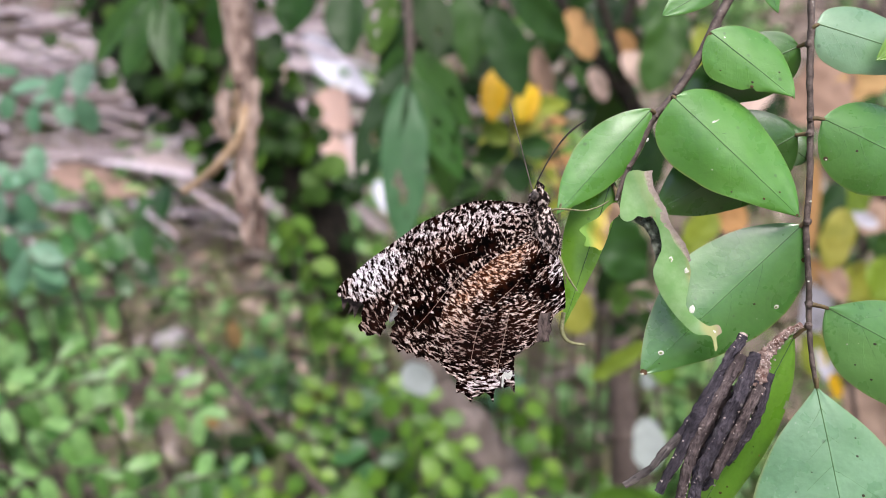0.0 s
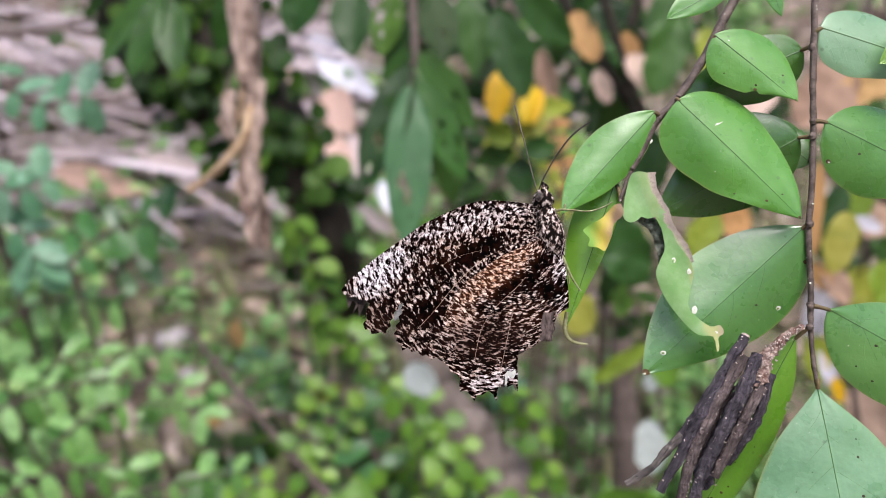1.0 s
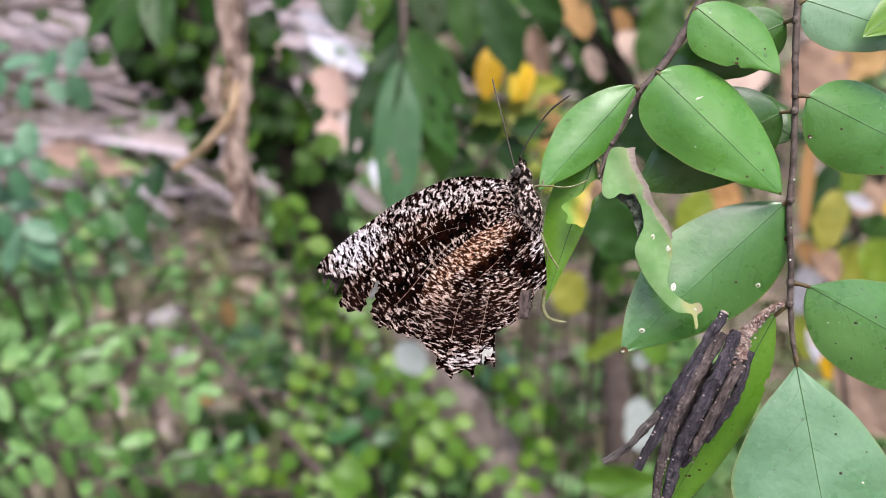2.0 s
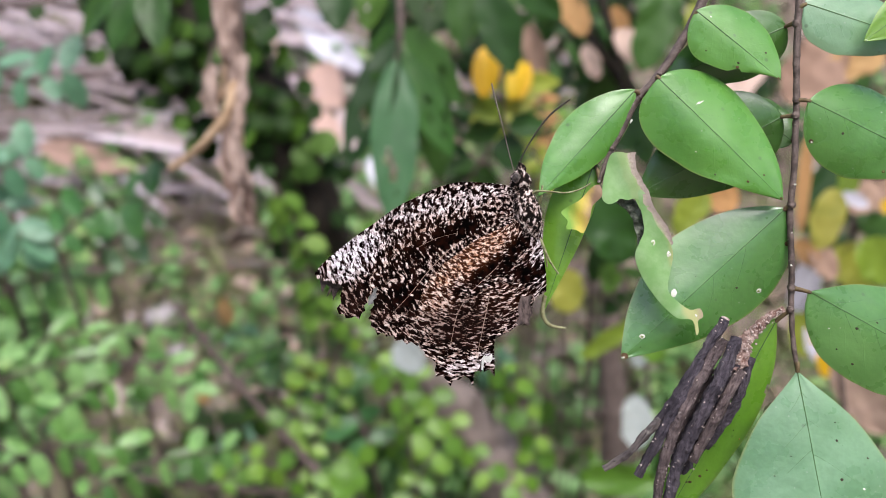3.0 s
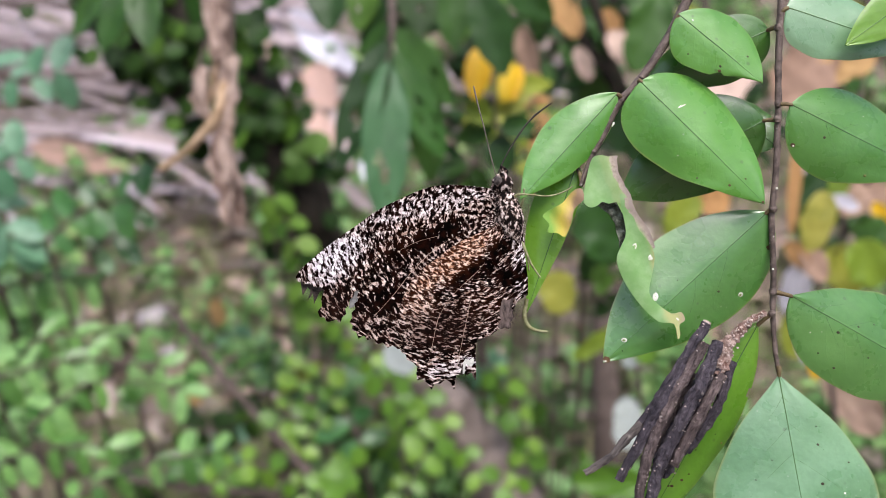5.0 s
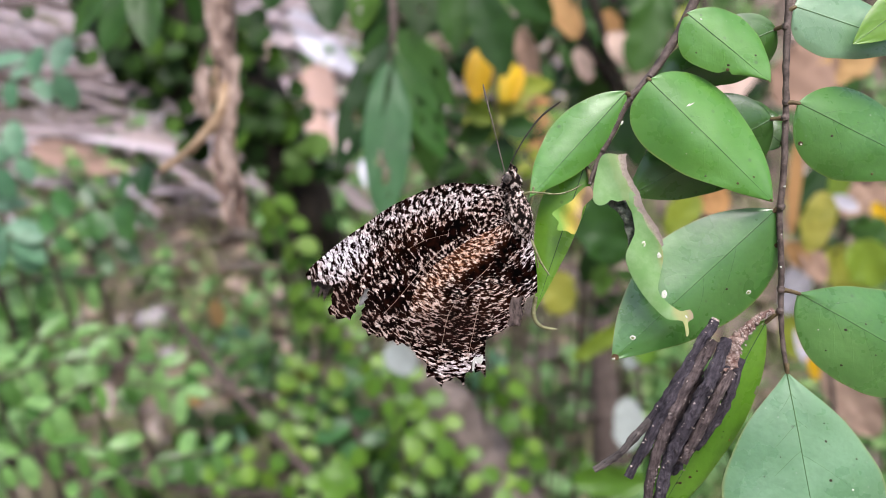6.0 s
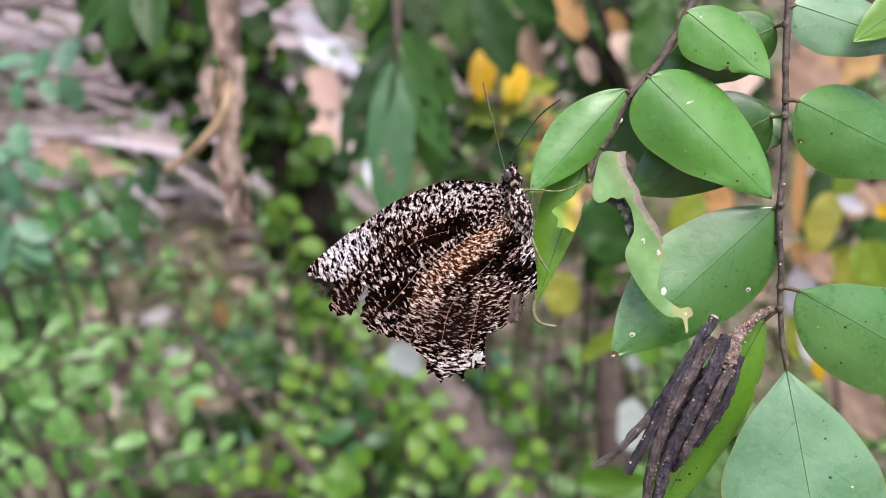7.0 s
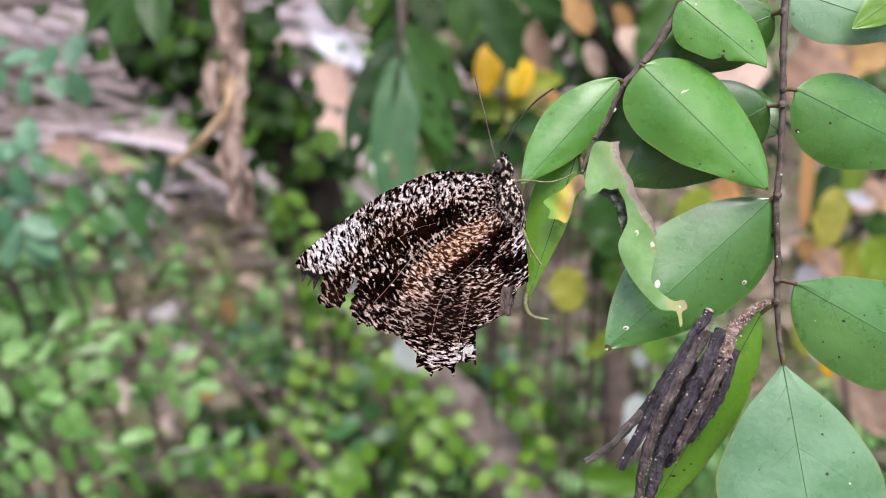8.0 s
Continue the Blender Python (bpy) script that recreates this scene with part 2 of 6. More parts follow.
def wing_paint(name, fine, shift, heart, regions):
    """Ripples of pale scales run round the wing's root, over black and dark brown; patches in millimetres from the root."""
    p = Paint(name, 0.85, spec=0.0)
    ob = p.coords()
    mmv = p.node("ShaderNodeVectorMath", Vector=ob)
    mmv.operation = "MULTIPLY"
    mmv.inputs[1].default_value = (1000, 1000, 0)
    xy = mmv.outputs[0]
    x, y, _ = p.split(xy)
    wob = p.noise(xy, 0.35, 3.0)
    x, y = p.math("SUBTRACT", x, heart[0]), p.math("SUBTRACT", y, heart[1])
    r = p.math("SQRT", p.math("ADD", p.math("MULTIPLY", x, x), p.math("MULTIPLY", y, y)))
    th = p.math("ARCTAN2", y, p.math("MULTIPLY", x, -1.0))
    ring = p.t.nodes.new("ShaderNodeCombineXYZ")
    p.put(ring.inputs[0], p.math("MULTIPLY", p.math("ADD", r, p.math("MULTIPLY", wob, 1.6)), fine))
    p.put(ring.inputs[1], p.math("MULTIPLY", th, p.math("ADD", 4.8, p.math("MULTIPLY", r, 0.54))))
    ripple = p.noise(ring.outputs[0], 1.0, 1.5, 0.5, 0.12)
    ripple_fine = p.noise(ring.outputs[0], 2.1, 2.0, 0.6, 0.2)
    dust = p.noise(xy, 2.6, 3.0, 0.65)
    ragged = p.math("MULTIPLY", p.math("SUBTRACT", p.noise(xy, 0.5, 3.0), 0.5), 1.1)

    def patch(cx, cy, rx, ry, turn=0.0):
        n = p.t.nodes.new("ShaderNodeMapping")
        n.vector_type = "TEXTURE"
        p.put(n.inputs["Vector"], xy)
        n.inputs["Location"].default_value = (cx, cy, 0)
        n.inputs["Rotation"].default_value = (0, 0, radians(turn))
        n.inputs["Scale"].default_value = (rx, ry, 1)
        ln = p.t.nodes.new("ShaderNodeVectorMath")
        ln.operation = "LENGTH"
        p.t.links.new(n.outputs[0], ln.inputs[0])
        return p.band(p.math("ADD", ln.outputs["Value"], ragged), 1.3, 0.4)

    def mask(kind):
        total = 0.0
        for amount, *where in regions[kind]:
            total = p.math("ADD", total, p.math("MULTIPLY", patch(*where), amount), True)
        return total

    level = shift
    for amount, *where in regions["tone"]:
        level = p.math("ADD", level, p.math("MULTIPLY", patch(*where), amount))
    warm, white, dull = mask("warm"), mask("white"), mask("dull")
    grain = p.math("ADD", p.math("MULTIPLY", ripple, 0.55), p.math("ADD", p.math("MULTIPLY", ripple_fine, 0.32), p.math("MULTIPLY", dust, 0.15)))
    cover = p.math("MULTIPLY", p.math("ADD", p.math("SUBTRACT", grain, 0.5), level), 9.5, True)
    hue = p.noise(xy, 1.3, 2.0)
    scale = p.mix(p.band(hue, 0.35, 0.65), (0.30, 0.20, 0.168), (0.76, 0.64, 0.60))
    scale = p.mix(p.math("MULTIPLY", warm, 0.7), scale, p.mix(p.band(hue, 0.4, 0.6), (0.46, 0.20, 0.09), (0.82, 0.54, 0.38)))
    scale = p.mix(white, scale, p.mix(p.band(hue, 0.4, 0.6), (0.48, 0.43, 0.47), (0.86, 0.81, 0.88)))
    scale = p.mix(dull, scale, (0.225, 0.152, 0.132))
    dark = p.mix(p.band(p.noise(xy, 0.55, 3.0), 0.42, 0.66), (0.0012, 0.0008, 0.0008), (0.009, 0.0028, 0.002))
    dark = p.mix(p.math("MULTIPLY", warm, 0.42), dark, (0.10, 0.026, 0.008))
    dark = p.mix(p.math("MULTIPLY", dull, 0.12), dark, (0.045, 0.022, 0.018))
    half = p.mix(0.72, scale, (0.05, 0.022, 0.015))
    tone = p.mix(p.band(cover, 0.15, 0.50), dark, half)
    p.color(p.mix(p.band(cover, 0.42, 0.92), tone, scale))
    p.bump(grain, 0.2, 0.0002)
    return p.m


ROOT = (12.3, 5.69, 2)     # the wings' root, in the sprig's millimetres
FORE = wing_paint("forewing_scales", 1.6, 0.004, (0, 0), {
    "tone": [(0.055, -30.2, -6.4, 7.0, 3.6, 40), (0.03, -12, 2.6, 15, 2.4, 14), (-0.085, -12.0, -2.6, 6.0, 2.0, 28), (-0.075, -21.5, -14.0, 4.2, 2.6, 15), (-0.035, -19, -6.5, 3.0, 4, -10), (-0.015, -28.5, -15.5, 5, 3, -20)],
    "warm": [(0.08, -18, -3, 7, 3, 30)],
    "dull": [(0.7, -30, -15.5, 6, 4, -15), (0.35, -22, -19, 8, 4, 20)],
    "white": [(0.95, -30.5, -6.6, 6.4, 4.2, 40), (0.45, -14, 3.0, 16, 2.6, 14), (0.25, -24, -3, 6, 3, 30)]})
HIND = wing_paint("hindwing_scales", 2.1, 0.001, (-3.5, 2.5), {
    "tone": [(0.03, -8.0, -6.2, 9.5, 2.8, 36), (-0.085, -5.0, -8.8, 5.0, 1.6, 30), (-0.085, 1.4, -9.6, 3.6, 1.7, 5), (-0.08, -0.3, -4.6, 2.4, 1.4, 20), (0.035, 3.2, -3.5, 2.2, 4, 0), (-0.02, -11, -20, 7, 4, 0), (0.045, -9, -25.8, 6, 1.8, 12), (0.03, -16, -17, 3.2, 6, -12), (-0.03, -3, -23, 4, 1.2, 10)],
    "dull": [(0.8, -11.5, -19.5, 7.5, 4.6, 0), (0.35, -5, -17, 6, 3, 0)],
    "warm": [(0.85, -8.0, -6.2, 8.6, 2.9, 36), (0.4, -15.5, -13.5, 4.0, 4, 40), (0.16, -3, -14.5, 5, 3, 0)],
    "white": [(0.6, 3.4, -6, 1.8, 8, 0), (1.0, -5.6, -24.6, 1.6, 0.9, 0), (0.5, -9, -26.3, 6, 1.6, 12)]})
WING_BACK = streaked("worn_wing_film", (0.018, 0.012, 0.011), (0.13, 0.095, 0.085), 700.0, 0.8, 0.0001)
WING_WHITE = streaked("bare_wing_film", (0.10, 0.10, 0.10), (0.28, 0.28, 0.28), 500.0, 0.6, 0.0001)
WING_PATCH = streaked("white_wing_spot", (0.42, 0.42, 0.40), (0.66, 0.66, 0.62), 900.0, 0.7, 0.0001)
FOLD = streaked("greyish_wing_fold", (0.014, 0.009, 0.008), (0.17, 0.125, 0.115), 900.0, 0.8, 0.0002, spin=(1.0, 0.35, 1.0))
VEIN = streaked("pale_wing_vein", (0.20, 0.13, 0.10), (0.46, 0.33, 0.27), 900.0, 0.7, 0.0001)


def fur_paint():
    p = Paint("speckled_body_fur", 0.9, spec=0.08)
    ob = p.coords()
    n = p.noise(p.stretch(ob, (1.0, 0.7, 1.0), (0, 0, 0.3)), 1450.0, 2.5, 0.6, 0.3)
    c = p.mix(p.band(n, 0.49, 0.55), (0.006, 0.004, 0.0035), (0.22, 0.15, 0.13))
    c = p.mix(p.band(n, 0.55, 0.63), c, (0.74, 0.64, 0.61))
    p.color(c)
    p.bump(n, 0.8, 0.0004)
    return p.m


FUR = fur_paint()
LEG = streaked("pale_banded_leg", (0.13, 0.12, 0.05), (0.36, 0.36, 0.20), 900.0, 0.6, 0.0001)
HORN = streaked("brown_antenna", (0.012, 0.009, 0.007), (0.04, 0.03, 0.02), 900.0, 0.5, 0.0001)
ANTENNA = streaked("pale_antenna", (0.06, 0.05, 0.042), (0.19, 0.16, 0.13), 900.0, 0.6, 0.0001)
EYE = streaked("dark_insect_eye", (0.02, 0.015, 0.014), (0.16, 0.13, 0.12), 1500.0, 0.6, 0.0001)


def foliage(name, *cols, rough=0.5, through=0.3, per="each", scale=60.0, spec=0.45):
    """Leaves further off: each takes its own colour of the range."""
    p = Paint(name, rough, spec=spec)
    which = p.each() if per == "each" else p.island()
    n = p.noise(p.coords(), scale, 4.0)
    c = p.ramp(which, *[(i / max(1, len(cols) - 1), col) for i, col in enumerate(cols)])
    c = p.mix(p.math("MULTIPLY", p.band(n, 0.4, 0.75), 0.45), c, tuple(0.55 * v for v in cols[0]))
    p.color(c)
    p.bump(n, 0.5, 0.002)
    p.thin(through, c)
    return p.m


# dark greens of the long leaves, lowered further to hold the canopy's shade
LANCE = foliage("long_shade_darkened_leaf", (0.010, 0.042, 0.005), (0.030, 0.098, 0.012), (0.068, 0.165, 0.028), rough=0.45)
LANCE_MID = foliage("long_mid_green_leaf", (0.036, 0.125, 0.012), (0.06, 0.175, 0.022), rough=0.4)
LANCE_PALE = foliage("long_dull_leaf", (0.075, 0.19, 0.075), (0.115, 0.25, 0.11), rough=0.38)
# near-black end puts the overhanging foliage's shade into the leaf colour
VINE = foliage("shade_darkened_leaf", (0.010, 0.034, 0.004), (0.032, 0.085, 0.010), (0.095, 0.20, 0.022), rough=0.55, spec=0.3)
VINE_LIGHT = foliage("light_round_leaf", (0.11, 0.26, 0.022), (0.19, 0.39, 0.035), (0.31, 0.51, 0.075), rough=0.38, spec=0.7, through=0.4)
VINE_OLIVE = foliage("olive_round_leaf", (0.05, 0.13, 0.012), (0.13, 0.26, 0.025), (0.20, 0.34, 0.05), rough=0.5)
BUSH = foliage("shrub_leaflet", (0.06, 0.18, 0.03), (0.22, 0.46, 0.11), (0.36, 0.60, 0.24), rough=0.34, spec=0.8, through=0.35)
GLOSSY = foliage("glossy_dark_leaf", (0.045, 0.15, 0.035), (0.08, 0.23, 0.06), (0.14, 0.32, 0.1), rough=0.3, spec=0.8)
BLUISH = foliage("blue_green_leaf", (0.09, 0.24, 0.12), (0.16, 0.35, 0.20), (0.26, 0.46, 0.32), rough=0.45)
YELLOW = foliage("yellow_leaf", (0.80, 0.50, 0.012), (0.85, 0.62, 0.03), through=0.4)
LIME = foliage("yellow_green_blade", (0.22, 0.34, 0.03), (0.36, 0.42, 0.05), (0.45, 0.42, 0.08), through=0.4)
DEAD = foliage("dead_leaf", (0.36, 0.22, 0.16), (0.50, 0.34, 0.25), (0.66, 0.50, 0.43), rough=0.8, through=0.1)
DEAD_ORANGE = foliage("orange_dead_leaf", (0.46, 0.24, 0.09), (0.52, 0.33, 0.14), rough=0.8, through=0.15)
BLEACHED_GREEN = foliage("bleached_green_leaf", (0.42, 0.47, 0.45), (0.52, 0.57, 0.55), rough=0.6, through=0.2)
PINK_DEAD = foliage("pinkish_dead_leaf", (0.42, 0.27, 0.22), (0.54, 0.36, 0.30), rough=0.8, through=0.1)
PINK_WHITE = foliage("pinkish_white_leaf", (0.44, 0.34, 0.33), (0.60, 0.50, 0.51), rough=0.75, through=0.1)
BLEACHED = foliage("bleached_leaf", (0.53, 0.51, 0.58), (0.67, 0.65, 0.73), rough=0.7, through=0.1)
FROND = foliage("dry_palm_leaflet", (0.26, 0.205, 0.205), (0.48, 0.39, 0.41), (0.72, 0.63, 0.69), rough=0.75, through=0.05)
LITTER = foliage("ground_litter", (0.16, 0.11, 0.085), (0.38, 0.27, 0.22), (0.60, 0.50, 0.46), rough=0.85, through=0.05, per="island")
TWIGGY = foliage("strewn_twig", (0.09, 0.07, 0.06), (0.18, 0.14, 0.125), (0.36, 0.30, 0.29), rough=0.85, through=0.0, per="island")
STRAWS = foliage("strewn_dry_strips", (0.29, 0.23, 0.235), (0.54, 0.44, 0.47), (0.78, 0.69, 0.75), rough=0.75, through=0.05, per="island")
GRASS = foliage("olive_grass", (0.10, 0.15, 0.04), (0.20, 0.26, 0.08), (0.34, 0.30, 0.17), per="island", through=0.2)
CROWN = foliage("tree_foliage", (0.03, 0.08, 0.018), (0.055, 0.13, 0.03), (0.09, 0.19, 0.045), per="island", through=0.3)
HERBS = foliage("ground_herbs", (0.08, 0.18, 0.045), (0.16, 0.33, 0.10), (0.27, 0.47, 0.18), (0.34, 0.49, 0.16), per="island", through=0.3)
# dark brown bark, taken almost to black to include the thicket's shade
BARK = streaked("shade_darkened_bark", (0.010, 0.008, 0.006), (0.040, 0.031, 0.022), 60.0, 0.9, 0.004)
STEM = streaked("brown_stem", (0.075, 0.056, 0.048), (0.155, 0.118, 0.104), 90.0, 0.85, 0.002)
PALE_STEM = streaked("grey_brown_stem", (0.13, 0.10, 0.085), (0.29, 0.235, 0.21), 45.0, 0.85, 0.003)
CURL = streaked("dry_curled_leaf", (0.15, 0.095, 0.075), (0.56, 0.43, 0.37), 110.0, 0.8, 0.003, spin=(1.0, 1.0, 0.35))
STRAW = streaked("straw_stalk", (0.38, 0.25, 0.15), (0.54, 0.39, 0.26), 70.0, 0.75, 0.001)
ROCK = streaked("grey_stone", (0.25, 0.22, 0.23), (0.42, 0.38, 0.40), 12.0, 0.85, 0.01)


def soil_paint():
    p = Paint("earth_and_humus", 0.95, spec=0.2)
    ob = p.coords()
    a, b, c = p.noise(ob, 3.0, 6.0), p.noise(ob, 22.0, 6.0, 0.65), p.noise(ob, 90.0, 3.0)
    col = p.ramp(a, (0.3, (0.10, 0.075, 0.06)), (0.5, (0.21, 0.16, 0.135)), (0.7, (0.34, 0.28, 0.25)))
    col = p.mix(p.band(b, 0.52, 0.68), col, (0.30, 0.23, 0.19))
    col = p.mix(p.band(p.noise(ob, 6.0, 4.0), 0.56, 0.66), col, (0.09, 0.13, 0.04))
    p.color(col)
    p.bump(p.math("ADD", b, p.math("MULTIPLY", c, 0.5)), 1.0, 0.02)
    return p.m


SOIL = soil_paint()

# ---- building ----


def mesh_of(name, verts, faces, material, uv=None, smooth=True):
    me = bpy.data.meshes.new(name)
    me.from_pydata([tuple(v) for v in verts], [], [tuple(f) for f in faces])
    me.materials.append(material)
    if uv is not None:
        lay = me.uv_layers.new(name="uv")
        flat = [c for lp in me.loops for c in uv[lp.vertex_index]]
        lay.data.foreach_set("uv", flat)
    me.update()
    if smooth:
        me.polygons.foreach_set("use_smooth", [True] * len(me.polygons))
        me.set_sharp_from_angle(angle=radians(55))
    return me


def thing(name, m, label, category, group="", kind=""):
    ob = new(name)
    ob.matrix_basis = m
    ob.empty_display_size = 0.01
    return tagged(ob, label, category, group, kind)


def part(name, me, parent, label="", m=None):
    ob = new(name, me)
    ob.parent = parent
    if m is not None:
        ob.matrix_basis = m
    return tagged(ob, label)


def spline(pts, n=8, closed=False):
    """A smooth line through control points."""
    pts = [Vector(p) for p in pts]
    k, out = len(pts), []
    for i in range(k if closed else k - 1):
        get = (lambda j: pts[j % k]) if closed else (lambda j: pts[max(0, min(k - 1, j))])
        a, b, c, d = get(i - 1), get(i), get(i + 1), get(i + 2)
        for s in range(n):
            t = s / n
            out.append(0.5 * (2 * b + (c - a) * t + (2 * a - 5 * b + 4 * c - d) * t * t + (3 * b - a - 3 * c + d) * t ** 3))
    if not closed:
        out.append(pts[-1])
    return out


def tube(path, radii, sides=10, lump=0.0, grain=1.0, seed=0):
    """A round, slightly uneven rod along a line; radii are spread evenly along it. Returns verts and faces."""
    n = len(path)
    verts, faces = [], []
    up = Vector((0.13, 0.27, 0.95))
    for i, p in enumerate(path):
        d = (path[min(n - 1, i + 1)] - path[max(0, i - 1)]).normalized()
        a = d.cross(up)
        if a.length < 1e-3:
            a = d.cross(Vector((1, 0, 0)))
        a.normalize()
        b = d.cross(a)
        f = i / (n - 1) * (len(radii) - 1)
        j = min(len(radii) - 2, int(f))
        r = radii[j] + (radii[j + 1] - radii[j]) * (f - j)
        for s in range(sides):
            g = 2 * math.pi * s / sides
            w = a * math.cos(g) + b * math.sin(g)
            k = 1 + lump * noise.noise((p * grain + w * 1.3) + Vector((seed, 0, 0)))
            verts.append(p + w * r * k)
    for i in range(n - 1):
        for s in range(sides):
            t = (s + 1) % sides
            faces.append((i * sides + s, i * sides + t, (i + 1) * sides + t, (i + 1) * sides + s))
    verts += [path[0], path[-1]]
    for s in range(sides):
        t = (s + 1) % sides
        faces.append((len(verts) - 2, t, s))
        faces.append((len(verts) - 1, (n - 1) * sides + s, (n - 1) * sides + t))
    return verts, faces


def scaled(verts, k=0.001, origin=(0, 0, 0)):
    o = Vector(origin)
    return [(Vector(v) - o) * k for v in verts]


def rod(name, path, radii, material, parent, label="", origin=(0, 0, 0), lump=0.15, grain=0.6, sides=10, k=0.001, seed=0):
    v, f = tube(path, radii, sides, lump, grain, seed)
    run, uv = 0.0, []
    for i, p in enumerate(path):
        run += (p - path[max(0, i - 1)]).length
        uv += [(run * 0.1, abs(2 * s / sides - 1)) for s in range(sides)]
    uv += [(0, 0.5), (run * 0.1, 0.5)]
    return part(name, mesh_of(name, scaled(v, k, origin), f, material, uv), parent, label)


class Blade:
    """A leaf blade from base to tip: width over its length, fold, sag and roll about its axis."""

    def __init__(self, base, tip, width, a=0.55, b=0.85, roll=0.0, fold=0.1, sag=0.04, curl=0.0, wavy=0.015, seed=0, sides=None, facing=(0, 0, 1), cup=0.0, notches=()):
        self.base, self.tip = Vector(base), Vector(tip)
        self.axis = self.tip - self.base
        self.length = self.axis.length
        d = self.axis.normalized()
        x = d.cross(Vector(facing)).normalized()
        nrm = x.cross(d)
        q = Matrix.Rotation(radians(roll), 3, d)
        self.x, self.nrm = q @ x, q @ nrm
        self.fold, self.sag, self.curl, self.wavy, self.seed, self.cup, self.notches = fold, sag, curl, wavy, seed, cup, notches
        self.sides = sides or ((width / 2, a, b), (width / 2, a, b))      # half width, blunt base, drawn-out tip: right, left
        self.width = self.sides[0][0] + self.sides[1][0]

    def half(self, s, t):
        w, a, b = self.sides[0 if t > 0 else 1]
        s, peak = min(max(s, 0.0), 1.0), a / (a + b)
        bite = min([1.0] + [1 - deep * max(0.0, 1 - abs(s - at) / wide) for at, side, wide, deep in self.notches if side * t > 0])
        return w * (s / peak) ** a * ((1 - s) / (1 - peak)) ** b * bite

    def at(self, s, t, lift=0.0):
        h = self.half(s, t)
        h *= 1 + self.wavy * 3 * noise.noise(Vector((s * 6, t * 0.6 + (4 if t > 0 else 0), self.seed * 3.7)))
        off = t * h
        soft = 0.12 * self.width
        z = (math.hypot(off, soft) - soft) * self.fold - self.sag * self.length * (s * s) - self.curl * self.length * max(0.0, s - 0.75) ** 2 * 6
        z += self.cup * off * off / max(self.width, 1e-6)
        z += self.wavy * self.width * noise.noise(Vector((s * 5, t * 2, self.seed * 1.9 + 7))) * (0.4 + abs(t))
        return self.base + self.axis * s + self.x * off + self.nrm * (z + lift)

    def mesh(self, name, material, thick, origin, nu=26, nv=10, k=0.001, holes=()):
        verts, uv, faces = [], [], []
        for face in (0, 1):
            for i in range(nu + 1):
                s = i / nu
                s = 0.001 + 0.998 * (s * s * (3 - 2 * s) * 0.5 + s * 0.5)
                for j in range(nv + 1):
                    t = 2 * j / nv - 1
                    edge = 1 - 0.6 * abs(t) ** 14
                    verts.append(self.at(s, t, (thick if face else -thick) * 0.5 * edge))
                    uv.append((s, (t + 1) / 2))
        row, half = nv + 1, (nu + 1) * (nv + 1)
        for i in range(nu):
            for j in range(nv):
                q = i * row + j
                if any(((i + 0.5) / nu - hs) ** 2 + ((2 * (j + 0.5) / nv - 1 - ht) * 0.3) ** 2 < hr * hr for hs, ht, hr in holes):
                    continue
                faces.append((q, q + 1, q + 1 + row, q + row))
                faces.append((half + q, half + q + row, half + q + row + 1, half + q + 1))
        rim = [j for j in range(row)] + [i * row + nv for i in range(1, nu + 1)] + [nu * row + j for j in range(nv - 1, -1, -1)] + [i * row for i in range(nu - 1, 0, -1)]
        for p, q in zip(rim, rim[1:] + rim[:1]):
            faces.append((q, p, half + p, half + q))
        return mesh_of(name, scaled(verts, k, origin), faces, material, uv)

    def rib(self, lift, end=0.96, n=16):
        return [self.at(0.002 + end * i / n, 0.0, lift) for i in range(n + 1)]


def disc(center, r, nrm, origin, material, name, parent, label, n=16, squash=0.75, turn=0.0):
    """A small uneven spot lying on a leaf."""
    nrm = Vector(nrm).normalized()
    a = Matrix.Rotation(turn, 3, nrm) @ nrm.cross(Vector((0.3, 1, 0.2))).normalized()
    b = nrm.cross(a)
    c = Vector(center)
    k = center[0] * 3.1 + center[1] * 1.7
    ring = [c + (a * math.cos(6.2832 * i / n) + b * squash * math.sin(6.2832 * i / n)) * r * (1 + 0.07 * math.sin(i * 6.2832 / n * 2 + k) + 0.06 * math.sin(i * 6.2832 / n * 5 + 2 * k)) for i in range(n)]
    verts = ring + [c + (v - c) * 0.8 + nrm * 0.02 for v in ring] + [c + nrm * 0.025]
    faces = [(i, (i + 1) % n, n + (i + 1) % n, n + i) for i in range(n)] + [(n + i, n + (i + 1) % n, 2 * n) for i in range(n)]
    return part(name, mesh_of(name, scaled(verts, 0.001, origin), faces, material), parent, label)


